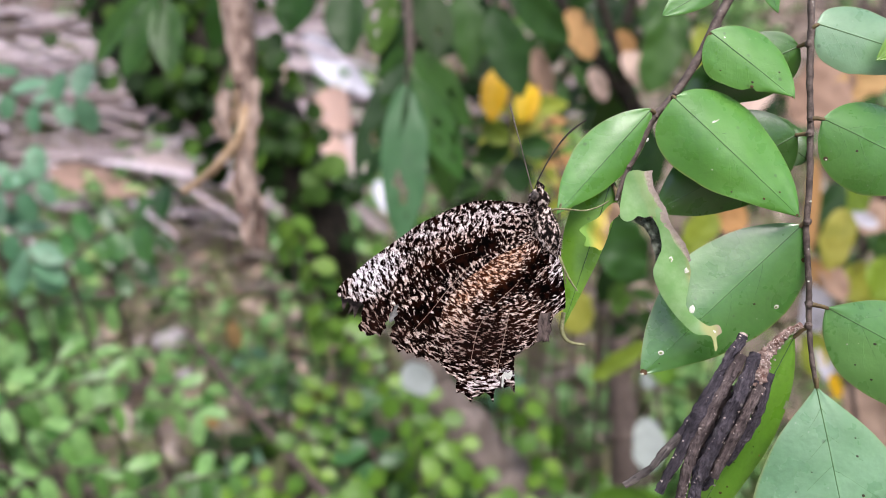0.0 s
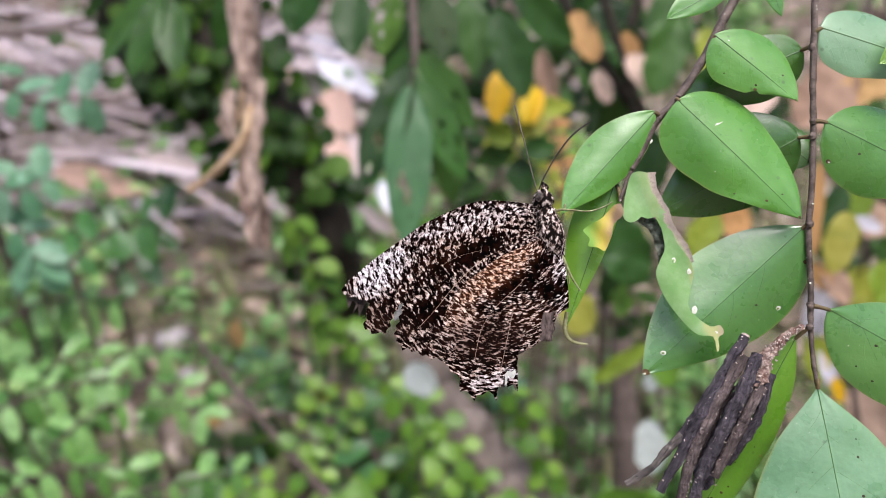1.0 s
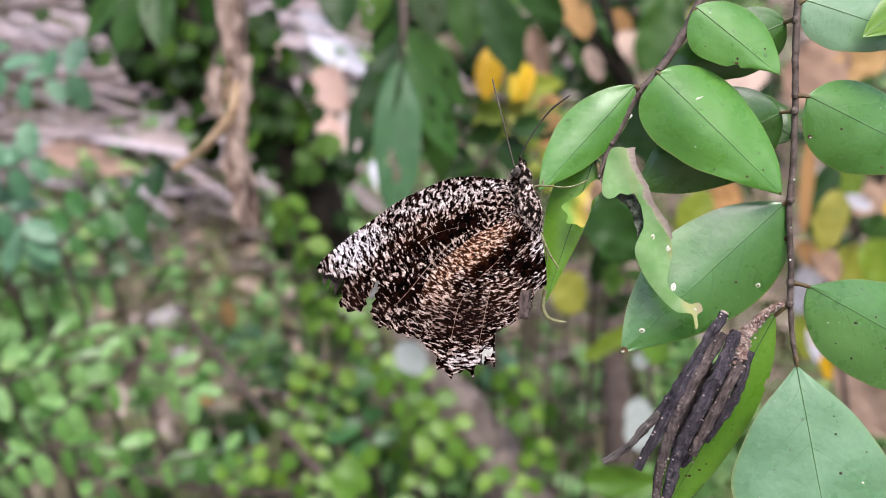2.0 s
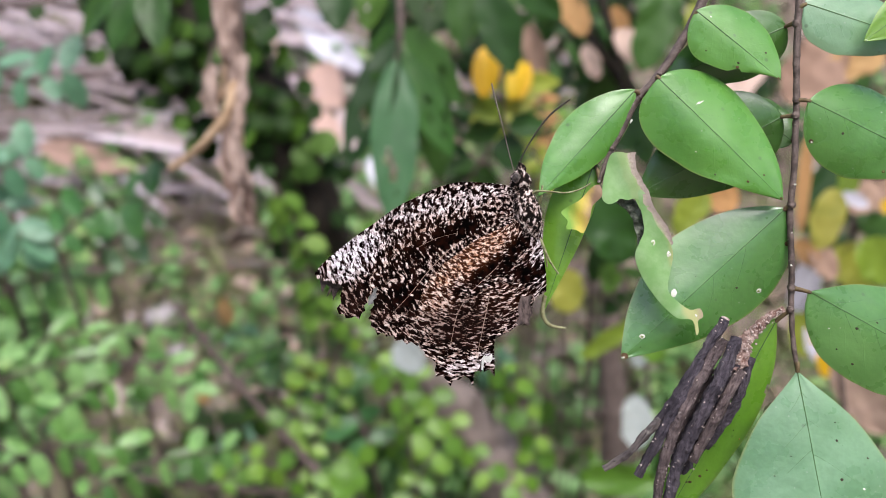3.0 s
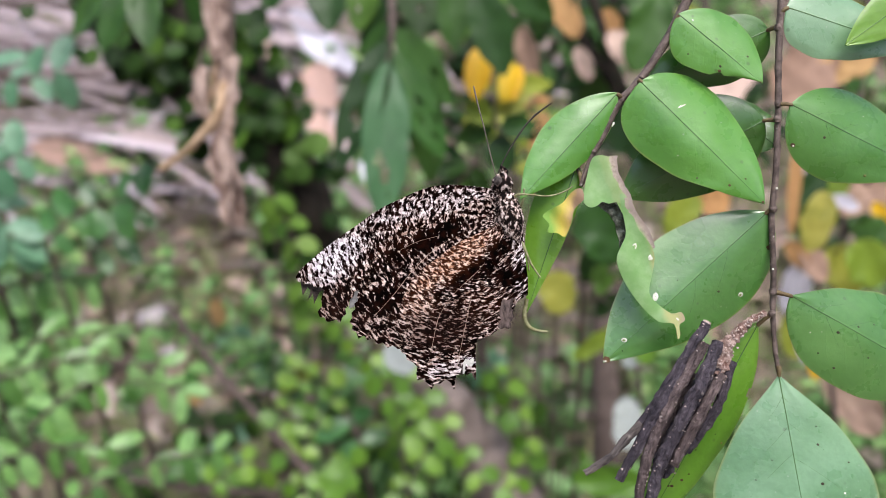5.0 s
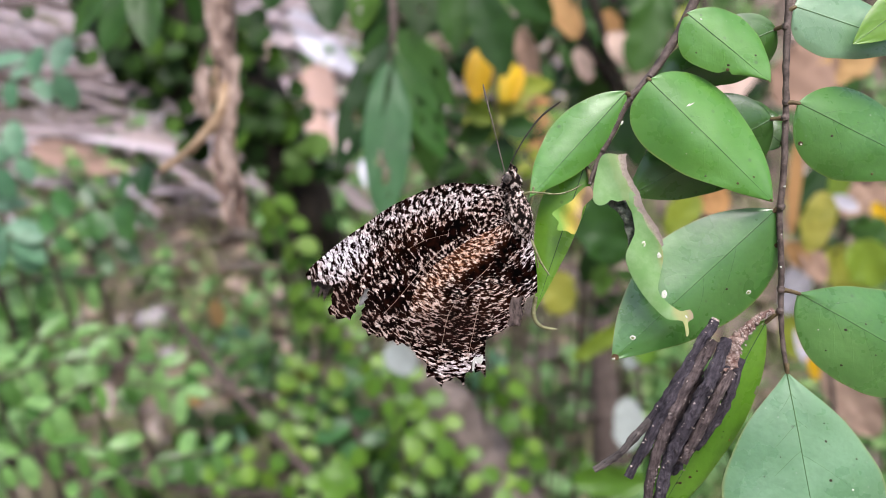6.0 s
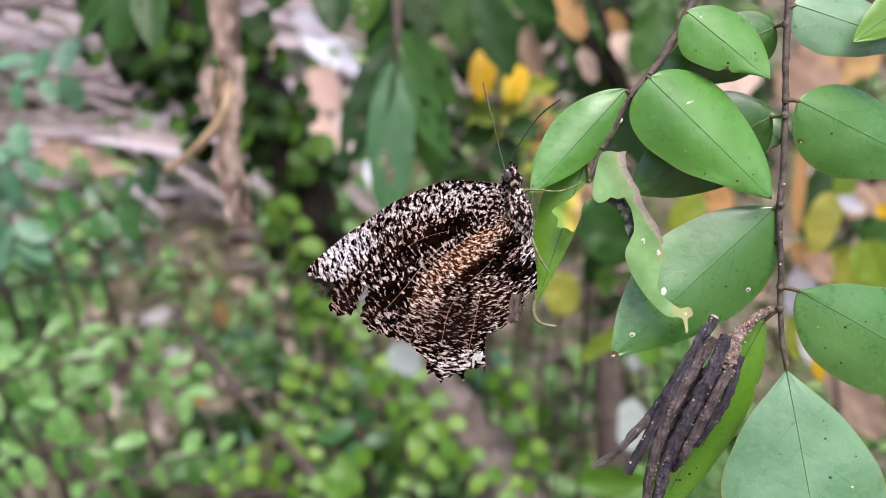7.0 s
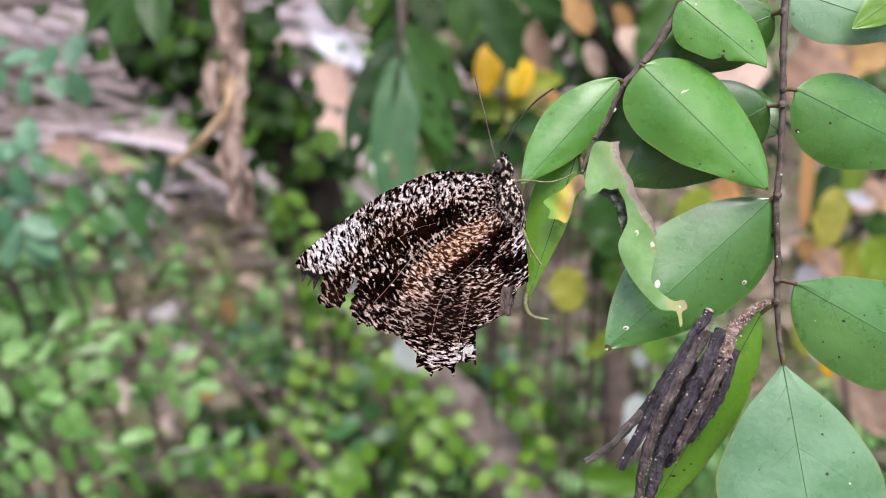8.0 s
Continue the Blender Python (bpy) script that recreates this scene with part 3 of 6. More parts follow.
def plate(outline, bend, step, thick):
    """A thin sheet with any outline, curved by bend(x, y); returns verts and faces."""
    pts = [Vector((p[0], p[1])) for p in outline]
    xs, ys = [p.x for p in pts], [p.y for p in pts]
    n = len(pts)
    edges = [(i, (i + 1) % n) for i in range(n)]
    inner = []
    y = min(ys) + step * 0.5
    row = 0
    while y < max(ys):
        x = min(xs) + step * (0.5 if row % 2 else 0.0)
        while x < max(xs):
            inner.append(Vector((x, y)))
            x += step
        y += step * 0.87
        row += 1
    v2, _, f2, *_ = mathutils.geometry.delaunay_2d_cdt(pts + inner, edges, [], 1, 1e-5)
    used = sorted({i for f in f2 for i in f})
    new_of = {o: i for i, o in enumerate(used)}
    flat = [v2[i] for i in used]
    fs = [tuple(new_of[i] for i in f) for f in f2]
    m = len(flat)
    verts = [(p.x, p.y, bend(p.x, p.y) + thick / 2) for p in flat] + [(p.x, p.y, bend(p.x, p.y) - thick / 2) for p in flat]
    count = {}
    for f in fs:
        for a, b in zip(f, f[1:] + f[:1]):
            count[(a, b)] = count.get((a, b), 0) + 1
    faces = list(fs) + [tuple(m + i for i in reversed(f)) for f in fs]
    for (a, b) in count:
        if (b, a) not in count:
            faces.append((b, a, m + a, m + b))
    return verts, faces


def sheet(name, outline, bend, step, thick, material, parent, label, origin):
    v, f = plate(outline, bend, step, thick)
    return part(name, mesh_of(name, scaled(v, 0.001, origin), f, material), parent, label)


def at_sprig(origin):
    return SPRIG @ Matrix.Translation(Vector(origin) / 1000)


def leaf(parent, origin, node, base, tip, right_side, left_side, material=None, label="", stalk=0.42, rib=0.115, seed=0, holes=(), **shape):
    """A leaf with its stalk and midrib, as a part of its branch."""
    bl = Blade(base, tip, 0, seed=seed, sides=(right_side, left_side), cup=-0.3, **shape)
    ob = part("leaf", bl.mesh("leaf", material or LEAF, 0.17, origin, 34, 16, holes=holes), parent, label)
    v, f = tube(bl.rib(0.055), [rib, rib * 0.8, rib * 0.35], 6)
    part("midrib", mesh_of("midrib", scaled(v, 0.001, origin), f, RIB), ob)
    if node is not None:
        n, b = Vector(node), Vector(base)
        mid = (n + b) / 2 + Vector((0, 0, 0.25))
        v, f = tube(spline([n, mid, bl.at(0.012, 0)], 5), [stalk * 1.25, stalk, stalk * 0.8], 8, 0.15, 1.0)
        part("petiole", mesh_of("petiole", scaled(v, 0.001, origin), f, PETIOLE), ob)
    return ob, bl


# ---- the ground, which climbs into a bank behind the thicket ----


def ground_height(x, y):
    z = 0.0 if y < 1.2 else 0.45 * (min(y, 9.0) - 1.2)
    if abs(y) < 40 and abs(x) < 40:
        z += 0.05 * noise.noise(Vector((x * 1.3, y * 1.3, 0.3))) + 0.02 * noise.noise(Vector((x * 5, y * 5, 2.0)))
    return z - 0.03


def build_ground():
    n = 150
    axis = [math.sinh(5.2 * (2 * i / n - 1)) / math.sinh(5.2) * 900 for i in range(n + 1)]
    axis = sorted(set([round(v, 4) for v in axis] + [-3 + 0.08 * i for i in range(76)]))
    ya = sorted(set([round(v, 4) for v in axis] + [0.2 + 0.07 * i for i in range(70)]))
    verts = [(x, y, ground_height(x, y)) for y in ya for x in axis]
    w = len(axis)
    faces = [(j * w + i, j * w + i + 1, (j + 1) * w + i + 1, (j + 1) * w + i) for j in range(len(ya) - 1) for i in range(w - 1)]
    ob = new("ground", mesh_of("ground", verts, faces, SOIL))
    tagged(ob, "brown humus and earth rising into a littered bank", "ground", kind="structure")


build_ground()
rng = random.Random(11)


def simple_leaf(length, width, fold=0.25, sag=0.12, a=0.6, b=0.8, nu=7, nv=4):
    """A plain leaf along +x, facing +z, in metres."""
    verts, faces = [], []
    pk = a / (a + b)
    for i in range(nu + 1):
        s = 0.004 + 0.992 * i / nu
        h = 0.5 * width * (s / pk) ** a * ((1 - s) / (1 - pk)) ** b
        for j in range(nv + 1):
            t = 2 * j / nv - 1
            verts.append(Vector((s * length, t * h, abs(t) * h * fold - sag * length * s * s)))
    for i in range(nu):
        for j in range(nv):
            q = i * (nv + 1) + j
            faces.append((q, q + nv + 1, q + nv + 2, q + 1))
    return verts, faces


def thick_leaf(name, material, length, width, thick=0.0004, **kw):
    v, f = simple_leaf(length, width, **kw)
    n = len(v)
    count = set()
    for q in f:
        for a, b in zip(q, q[1:] + q[:1]):
            count.add((a, b))
    verts = v + [p - Vector((0, 0, thick)) for p in v]
    faces = list(f) + [tuple(n + i for i in reversed(q)) for q in f] + [(b, a, n + a, n + b) for a, b in count if (b, a) not in count]
    return mesh_of(name, verts, faces, material)


def stuff(name, template, poses, material, label, category):
    """Many small leaves that nobody could count, as one mesh."""
    v, f = template
    va = np.array([tuple(p) for p in v])
    verts, faces, n = [], [], len(v)
    for i, m in enumerate(poses):
        mat = np.array(m)
        verts.append(va @ mat[:3, :3].T + mat[:3, 3])
        faces += [tuple(i * n + k for k in q) for q in f]
    ob = new(name, mesh_of(name, np.concatenate(verts), faces, material))
    tagged(ob, label, category, kind="stuff")
    return ob


def facing_pose(at, along, facing, size=1.0):
    """x along the leaf, z out of its face."""
    x = Vector(along).normalized()
    z = Vector(facing)
    z = (z - x * z.dot(x)).normalized()
    y = z.cross(x)
    m = Matrix((x, y, z)).transposed().to_4x4()
    return Matrix.Translation(at) @ m @ Matrix.Scale(size, 4)


def build_litter():
    poses = []
    for _ in range(7600):
        y = 0.6 + 5.5 * rng.random() ** 0.9
        x = rng.uniform(-0.9, 0.9) * (0.5 + y * 0.75)
        if rng.random() < 0.35:
            x, y = rng.gauss(0, 2.6), rng.gauss(1.0, 2.6)
        lean = Euler((rng.gauss(0.3, 0.4), rng.gauss(0, 0.35), rng.uniform(0, 6.28))).to_matrix().to_4x4()
        poses.append(Matrix.Translation((x, y, ground_height(x, y) + rng.uniform(0.005, 0.03))) @ lean @ Matrix.Scale(rng.uniform(0.6, 1.7), 4))
    stuff("leaf_litter", simple_leaf(0.075, 0.034, 0.5, 0.25, nu=4, nv=2), poses, LITTER, "tan, pinkish and brown dead leaves littering the ground", "leaf litter")
    poses = []
    for _ in range(7400):
        y = 0.9 + 3.4 * rng.random() ** 1.5
        x = rng.uniform(-0.95, 0.95) * (0.4 + y * 0.7)
        if rng.random() < 0.3:
            x, y = rng.gauss(0, 2.4), rng.gauss(0.8, 2.2)
        if x * x + y * y < 0.5:
            continue
        if noise.noise(Vector((x * 1.6, y * 1.6, 5.5))) < (-0.22 if y < 1.9 else 0.16 if x < 0.1 else 0.08):
            continue
        tall = rng.uniform(0.03, 0.26)
        for k in range(rng.randint(4, 9)):
            g = rng.uniform(0, 6.28)
            m = Matrix.Translation((x + 0.03 * math.cos(g), y + 0.03 * math.sin(g), ground_height(x, y) + tall * rng.uniform(0.4, 1)))
            poses.append(m @ Euler((rng.gauss(0.5, 0.4), rng.gauss(0.1, 0.5), g)).to_matrix().to_4x4() @ Matrix.Scale(rng.uniform(0.6, 1.5), 4))
    more = random.Random(23)
    for _ in range(620):
        y = more.uniform(1.25, 2.15)
        x = more.uniform(-0.40, 0.10) * y
        if noise.noise(Vector((x * 3.1, y * 3.1, 1.5))) < -0.12:
            continue
        tall = more.uniform(0.03, 0.22)
        for k in range(more.randint(4, 8)):
            g = more.uniform(0, 6.28)
            m = Matrix.Translation((x + 0.03 * math.cos(g), y + 0.03 * math.sin(g), ground_height(x, y) + tall * more.uniform(0.4, 1)))
            poses.append(m @ Euler((more.gauss(0.5, 0.4), more.gauss(0.1, 0.5), g)).to_matrix().to_4x4() @ Matrix.Scale(more.uniform(0.5, 1.2), 4))
    bare = random.Random(41)

    def open_earth(m):
        x, y, _ = m.translation
        return (0.07 < x / max(y, 0.1) < 0.30 and y > 0.9 and bare.random() < 0.72) or (-0.36 < x / max(y, 0.1) < -0.2 and 1.3 < y < 2.2 and bare.random() < 0.4)

    poses = [m for m in poses if not open_earth(m)]
    stuff("low_herbs", simple_leaf(0.045, 0.026, 0.3, 0.2, nu=4, nv=2), poses, HERBS, "small bright green seedlings and herbs covering the bank", "herbs")


build_litter()


def build_grass():
    poses = []
    for _ in range(1800):
        y = 1.3 + 2.6 * rng.random() ** 1.2
        x = rng.uniform(-0.95, 0.95) * (0.4 + y * 0.7)
        for k in range(rng.randint(3, 7)):
            g = rng.uniform(0, 6.28)
            m = Matrix.Translation((x + rng.gauss(0, 0.02), y + rng.gauss(0, 0.02), ground_height(x, y) - 0.01))
            poses.append(m @ Euler((0, 0, g)).to_matrix().to_4x4() @ Euler((rng.gauss(0, 0.5), -rng.uniform(0.5, 1.3), 0)).to_matrix().to_4x4() @ Matrix.Scale(rng.uniform(0.5, 1.4), 4))
    stuff("thin_grass", simple_leaf(0.16, 0.007, 0.4, 0.35, 0.2, 0.6, 5, 2), poses, GRASS, "thin olive and straw-coloured grass on the bank", "grass")


build_grass()


def build_straw():
    poses = []
    for _ in range(1500):
        x, y = rng.uniform(-3.4, -0.1), rng.uniform(2.45, 5.6)
        if x > -0.5 * y + 1.0 or noise.noise(Vector((x * 1.1, y * 1.1, 9.1))) < -0.18:
            continue
        lean = Euler((rng.gauss(0.45, 0.3), rng.gauss(0.05, 0.12), rng.gauss(0.0, 0.35))).to_matrix().to_4x4()
        poses.append(Matrix.Translation((x, y, ground_height(x, y) + rng.uniform(0.01, 0.08))) @ lean @ Matrix.Scale(rng.uniform(0.5, 1.3), 4))
    stuff("dry_straw", simple_leaf(0.42, 0.022, 0.4, 0.05, 0.25, 0.5, 4, 2), poses, STRAWS, "pale pinkish dry strips of palm leaf strewn over the bank", "dead leaves")


build_straw()


def build_fallen_twigs():
    r = random.Random(17)
    poses = []
    for _ in range(420):
        y = r.uniform(1.3, 2.9)
        x = r.uniform(-0.62, 0.16) * y
        lean = Euler((r.gauss(0.4, 0.3), r.gauss(0.0, 0.15), r.gauss(0.1, 0.6))).to_matrix().to_4x4()
        poses.append(Matrix.Translation((x, y, ground_height(x, y) + r.uniform(0.02, 0.09))) @ lean @ Matrix.Scale(r.uniform(0.5, 1.5), 4))
    stuff("fallen_twigs", simple_leaf(0.24, 0.009, 0.8, 0.06, 0.15, 0.3, 4, 2), poses, TWIGGY, "thin grey-brown twigs and stalks strewn on the bank", "twigs")


build_fallen_twigs()


def build_fronds():
    leaflet = thick_leaf("leaflet", FROND, 0.62, 0.024, 0.001, fold=0.5, sag=0.06, a=0.35, b=0.6)
    for x0, y0, turn, rise in ((-2.3, 3.3, 4, 0.12), (-2.6, 2.75, -6, 0.10), (-1.9, 3.9, 10, 0.14), (-2.2, 4.6, -3, 0.2), (-2.4, 3.6, -8, 0.16), (-1.7, 3.0, 2, 0.16), (-2.7, 3.05, 6, 0.2), (-2.0, 4.2, -9, 0.2)):
        z0 = ground_height(x0, y0) + rise
        fr = thing("dry_palm_frond", pose(x0, y0, z0, 20, 0, turn), "fallen dry palm frond with pinkish grey leaflets on the bank", "palm frond", "fallen fronds")
        v, f = tube(spline([Vector((0, 0, 0)), Vector((0.8, 0, 0.03)), Vector((1.9, 0.02, -0.02))], 8), [0.022, 0.016, 0.006], 8, 0.1)
        part("rachis", mesh_of("rachis", v, f, STEM), fr)
        for k in range(46):
            s = 0.06 + 0.039 * k
            up = 1 if k % 2 else -1
            m = pose(s, 0, 0.01 + 0.02 * rng.random(), rng.uniform(-35, 35), rng.uniform(-4, 10), up * rng.uniform(14, 34))
            part("leaflet", leaflet, fr, m=m)


build_fronds()

# ---- unseen trees added all round to darken reflections and cut the fill light ----


def unseen_shade_tree(x, y, tall, spread, seed):
    r = random.Random(seed)
    base = Vector((x, y, ground_height(x, y)))
    tree = thing("unseen_shade_tree", Matrix.Translation(base), "unseen broad-leaved tree, added to darken reflections, with a dense green crown", "tree", "trees round the clearing")
    trunk = spline([Vector((0, 0, -0.05)), Vector((r.gauss(0, 0.08), r.gauss(0, 0.08), tall * 0.3)), Vector((r.gauss(0, 0.15), r.gauss(0, 0.15), tall * 0.62))], 8)
    v, f = tube(trunk, [0.085, 0.065, 0.045], 10, 0.2, 6)
    part("trunk", mesh_of("trunk", v, f, BARK), tree)
    limbs = []
    for k in range(7):
        g = 6.283 * k / 7 + r.uniform(-0.4, 0.4)
        a = trunk[int((0.35 + 0.6 * r.random()) * (len(trunk) - 1))]
        c = Vector((math.cos(g) * spread * r.uniform(0.5, 0.9), math.sin(g) * spread * r.uniform(0.5, 0.9), tall * r.uniform(0.45, 0.95)))
        limb = spline([a, (a + c) / 2 + Vector((0, 0, 0.12)), c], 5)
        v, f = tube(limb, [0.035, 0.022, 0.008], 7, 0.15, 8)
        part("limb", mesh_of("limb", v, f, BARK), tree)
        limbs.append(limb)
    template = simple_leaf(0.13, 0.06, 0.3, 0.15, nu=3, nv=2)
    va = np.array([tuple(p) for p in template[0]])
    verts, faces, n = [], [], len(va)
    for i in range(1500):
        limb = r.choice(limbs)
        c = limb[int(r.uniform(0.25, 1.0) * (len(limb) - 1))]
        at = c + Vector((r.gauss(0, 0.3), r.gauss(0, 0.3), r.gauss(0, 0.28)))
        at.z = max(0.15, at.z)
        m = np.array(Matrix.Translation(at) @ Euler((r.gauss(0, 0.6), r.gauss(0.3, 0.5), r.uniform(0, 6.28))).to_matrix().to_4x4() @ Matrix.Scale(r.uniform(0.7, 1.3), 4))
        verts.append(va @ m[:3, :3].T + m[:3, 3])
        faces += [tuple(i * n + k for k in q) for q in template[1]]
    part("crown", mesh_of("crown", np.concatenate(verts), faces, CROWN), tree)


for i, (x, y, tall, spread) in enumerate(((-3.4, -1.3, 4.6, 1.5), (-1.9, -3.0, 3.0, 1.4), (0.3, -3.5, 2.8, 1.5), (2.3, -2.8, 3.0, 1.4), (3.5, -0.8, 4.6, 1.5), (4.2, 1.6, 4.4, 1.5), (-4.6, 1.2, 4.4, 1.4))):
    unseen_shade_tree(x, y, tall, spread, 300 + i)

# ---- the thicket behind: trunk with creeper, hanging leaves, shrubs ----


def build_creeper_trunk():
    base, top = Vector((-0.28, 1.935, 0.331)), Vector((-0.455, 1.045, 1.328))
    path = spline([base, (-0.192, 1.365, 0.592), (-0.151, 0.989, 0.812), (-0.181, 0.941, 0.943), (-0.25, 0.968, 1.048), (-0.342, 0.989, 1.13), top], 10)
    girth = [0.014, 0.022, 0.033, 0.036, 0.046, 0.072, 0.075]
    tr = thing("creeper_tree", Matrix.Translation(base), "thin leaning dark trunk, shade in its colour, overgrown with a round-leaved creeper", "tree")
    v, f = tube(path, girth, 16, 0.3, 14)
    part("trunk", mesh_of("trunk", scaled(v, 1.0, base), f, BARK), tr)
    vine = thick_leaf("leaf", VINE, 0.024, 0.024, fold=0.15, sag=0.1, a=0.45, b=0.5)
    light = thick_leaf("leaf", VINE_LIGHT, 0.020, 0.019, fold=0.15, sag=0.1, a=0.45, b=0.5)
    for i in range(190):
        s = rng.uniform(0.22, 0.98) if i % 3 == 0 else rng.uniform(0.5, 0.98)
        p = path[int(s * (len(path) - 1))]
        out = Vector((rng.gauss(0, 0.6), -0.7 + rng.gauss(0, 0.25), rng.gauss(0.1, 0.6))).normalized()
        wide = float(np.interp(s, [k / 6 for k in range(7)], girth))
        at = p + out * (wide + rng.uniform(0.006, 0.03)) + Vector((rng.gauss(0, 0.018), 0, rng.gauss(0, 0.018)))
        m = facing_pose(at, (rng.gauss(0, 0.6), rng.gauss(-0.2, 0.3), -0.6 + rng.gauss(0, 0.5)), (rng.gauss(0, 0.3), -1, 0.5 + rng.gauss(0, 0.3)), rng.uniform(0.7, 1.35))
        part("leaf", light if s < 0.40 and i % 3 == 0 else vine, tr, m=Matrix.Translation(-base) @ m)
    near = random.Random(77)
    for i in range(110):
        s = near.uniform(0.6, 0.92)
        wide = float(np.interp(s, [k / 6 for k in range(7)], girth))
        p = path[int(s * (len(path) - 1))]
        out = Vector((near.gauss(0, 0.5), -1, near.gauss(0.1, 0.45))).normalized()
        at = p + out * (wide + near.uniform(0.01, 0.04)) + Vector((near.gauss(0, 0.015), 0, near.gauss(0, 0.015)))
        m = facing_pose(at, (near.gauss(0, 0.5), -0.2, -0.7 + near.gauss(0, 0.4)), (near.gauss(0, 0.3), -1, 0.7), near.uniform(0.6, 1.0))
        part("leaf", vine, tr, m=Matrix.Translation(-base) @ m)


build_creeper_trunk()


def hanging(name, label, category, stem, radii, stem_mat, leaves, mats, a=0.75, b=0.8, wavy=0.03, eaten=0):
    """A hanging spray: leaves as (base, tip, width, roll, material)."""
    o = Vector(stem[0])
    sp = thing(name, Matrix.Translation(o), label, category)
    path = spline(stem, 10)
    v, f = tube(path, radii, 8, 0.1, 30)
    part("stem", mesh_of("stem", scaled(v, 1.0, o), f, stem_mat), sp)
    r = random.Random(len(leaves) * 7 + len(label))
    for i, (base, tip, w, roll, which) in enumerate(leaves):
        bl = Blade(base, tip, w, a, b, roll, 0.22, 0.05, seed=i, wavy=wavy, facing=(0, -1, 0.25))
        holes = [(r.uniform(0.35, 0.9), r.uniform(-0.8, 0.8), r.uniform(0.03, 0.065)) for _ in range(eaten)]
        lf = part("leaf", bl.mesh("leaf", mats[which], 0.0005, o, 24, 12, 1.0, holes), sp)
        near = min(path, key=lambda p: (p - Vector(base)).length)
        v, f = tube(spline([near, (near + Vector(base)) / 2 + Vector((0, 0, 0.003)), bl.at(0.03, 0)], 4), [0.0011, 0.0008], 6)
        part("petiole", mesh_of("petiole", scaled(v, 1.0, o), f, stem_mat), lf)
    return sp


hanging("long_leaf_spray", "hanging spray of long dark green chewed leaves", "branch",
        [(-0.042, 0.648, 1.201), (-0.036, 0.616, 1.14), (-0.034, 0.592, 1.107), (-0.037, 0.586, 1.085)], [0.004, 0.003, 0.0016], STEM, [
            ((-0.037, 0.591, 1.103), (-0.073, 0.557, 1.013), 0.034, 15, 0), ((-0.037, 0.582, 1.088), (-0.039, 0.536, 0.974), 0.036, -8, 1),
            ((-0.034, 0.588, 1.093), (0.005, 0.568, 1.016), 0.028, -12, 2), ((-0.033, 0.603, 1.111), (0.012, 0.608, 1.052), 0.030, -20, 0),
            ((-0.04, 0.605, 1.115), (-0.064, 0.606, 1.043), 0.030, 30, 0), ((-0.036, 0.619, 1.132), (-0.057, 0.617, 1.086), 0.026, 10, 0),
            ((-0.017, 0.623, 1.107), (-0.006, 0.612, 0.988), 0.032, 10, 0),
            ((-0.052, 0.635, 1.156), (-0.062, 0.612, 1.108), 0.028, 15, 3), ((-0.021, 0.635, 1.158), (-0.012, 0.605, 1.104), 0.031, -10, 3), ((-0.036, 0.66, 1.162), (-0.029, 0.642, 1.108), 0.03, 8, 3)], [LANCE, LANCE_PALE, LANCE_MID, VINE], eaten=4)
hanging("long_leaf_spray", "hanging long dark green leaves high in the thicket", "branch",
        [(0.016, 0.675, 1.222), (0.023, 0.66, 1.169), (0.03, 0.643, 1.142)], [0.004, 0.003, 0.0016], STEM, [
            ((0.029, 0.633, 1.146), (0.053, 0.615, 1.075), 0.033, 5, 0), ((0.007, 0.658, 1.16), (0.014, 0.64, 1.094), 0.032, -10, 0),
            ((0.026, 0.677, 1.153), (-0.012, 0.685, 1.108), 0.034, 20, 0), ((0.047, 0.701, 1.164), (0.103, 0.709, 1.118), 0.034, 0, 0)], [LANCE])
hanging("long_leaf_spray", "two hanging long green leaves on a thin stem", "branch",
        [(-0.244, 0.677, 1.231), (-0.238, 0.652, 1.177), (-0.232, 0.633, 1.146)], [0.004, 0.003, 0.0016], STEM, [
            ((-0.235, 0.637, 1.159), (-0.26, 0.609, 1.093), 0.026, 12, 0), ((-0.231, 0.636, 1.154), (-0.221, 0.605, 1.097), 0.028, -5, 0),
            ((-0.259, 0.669, 1.161), (-0.318, 0.684, 1.103), 0.03, 25, 0), ((-0.09, 0.67, 1.166), (-0.089, 0.644, 1.108), 0.036, 0, 0), ((-0.128, 0.704, 1.178), (-0.148, 0.69, 1.127), 0.04, 15, 0),
            ((-0.192, 0.726, 1.181), (-0.226, 0.728, 1.114), 0.035, 5, 0)], [LANCE, BLUISH])
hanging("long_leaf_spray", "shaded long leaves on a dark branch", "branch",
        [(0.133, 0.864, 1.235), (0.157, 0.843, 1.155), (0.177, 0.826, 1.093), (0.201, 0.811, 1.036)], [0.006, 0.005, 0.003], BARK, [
            ((0.151, 0.846, 1.167), (0.163, 0.837, 1.133), 0.045, 0, 0), ((0.182, 0.848, 1.098), (0.143, 0.878, 1.055), 0.032, 20, 0), ((0.163, 0.837, 1.133), (0.208, 0.872, 1.11), 0.03, 10, 0),
            ((0.195, 0.861, 1.068), (0.159, 0.889, 1.017), 0.04, 0, 0), ((0.198, 0.813, 1.041), (0.186, 0.799, 0.99), 0.04, 10, 0), ((0.216, 0.849, 1.178), (0.227, 0.826, 1.093), 0.05, 0, 0),
            ((0.203, 0.83, 1.028), (0.215, 0.814, 0.97), 0.036, -10, 0), ((0.134, 0.888, 1.17), (0.111, 0.893, 1.11), 0.04, 0, 0), ((0.149, 0.913, 1.184), (0.143, 0.912, 1.104), 0.03, 0, 0), ((0.206, 0.878, 1.055), (0.183, 0.9, 0.983), 0.036, 0, 0)], [LANCE])
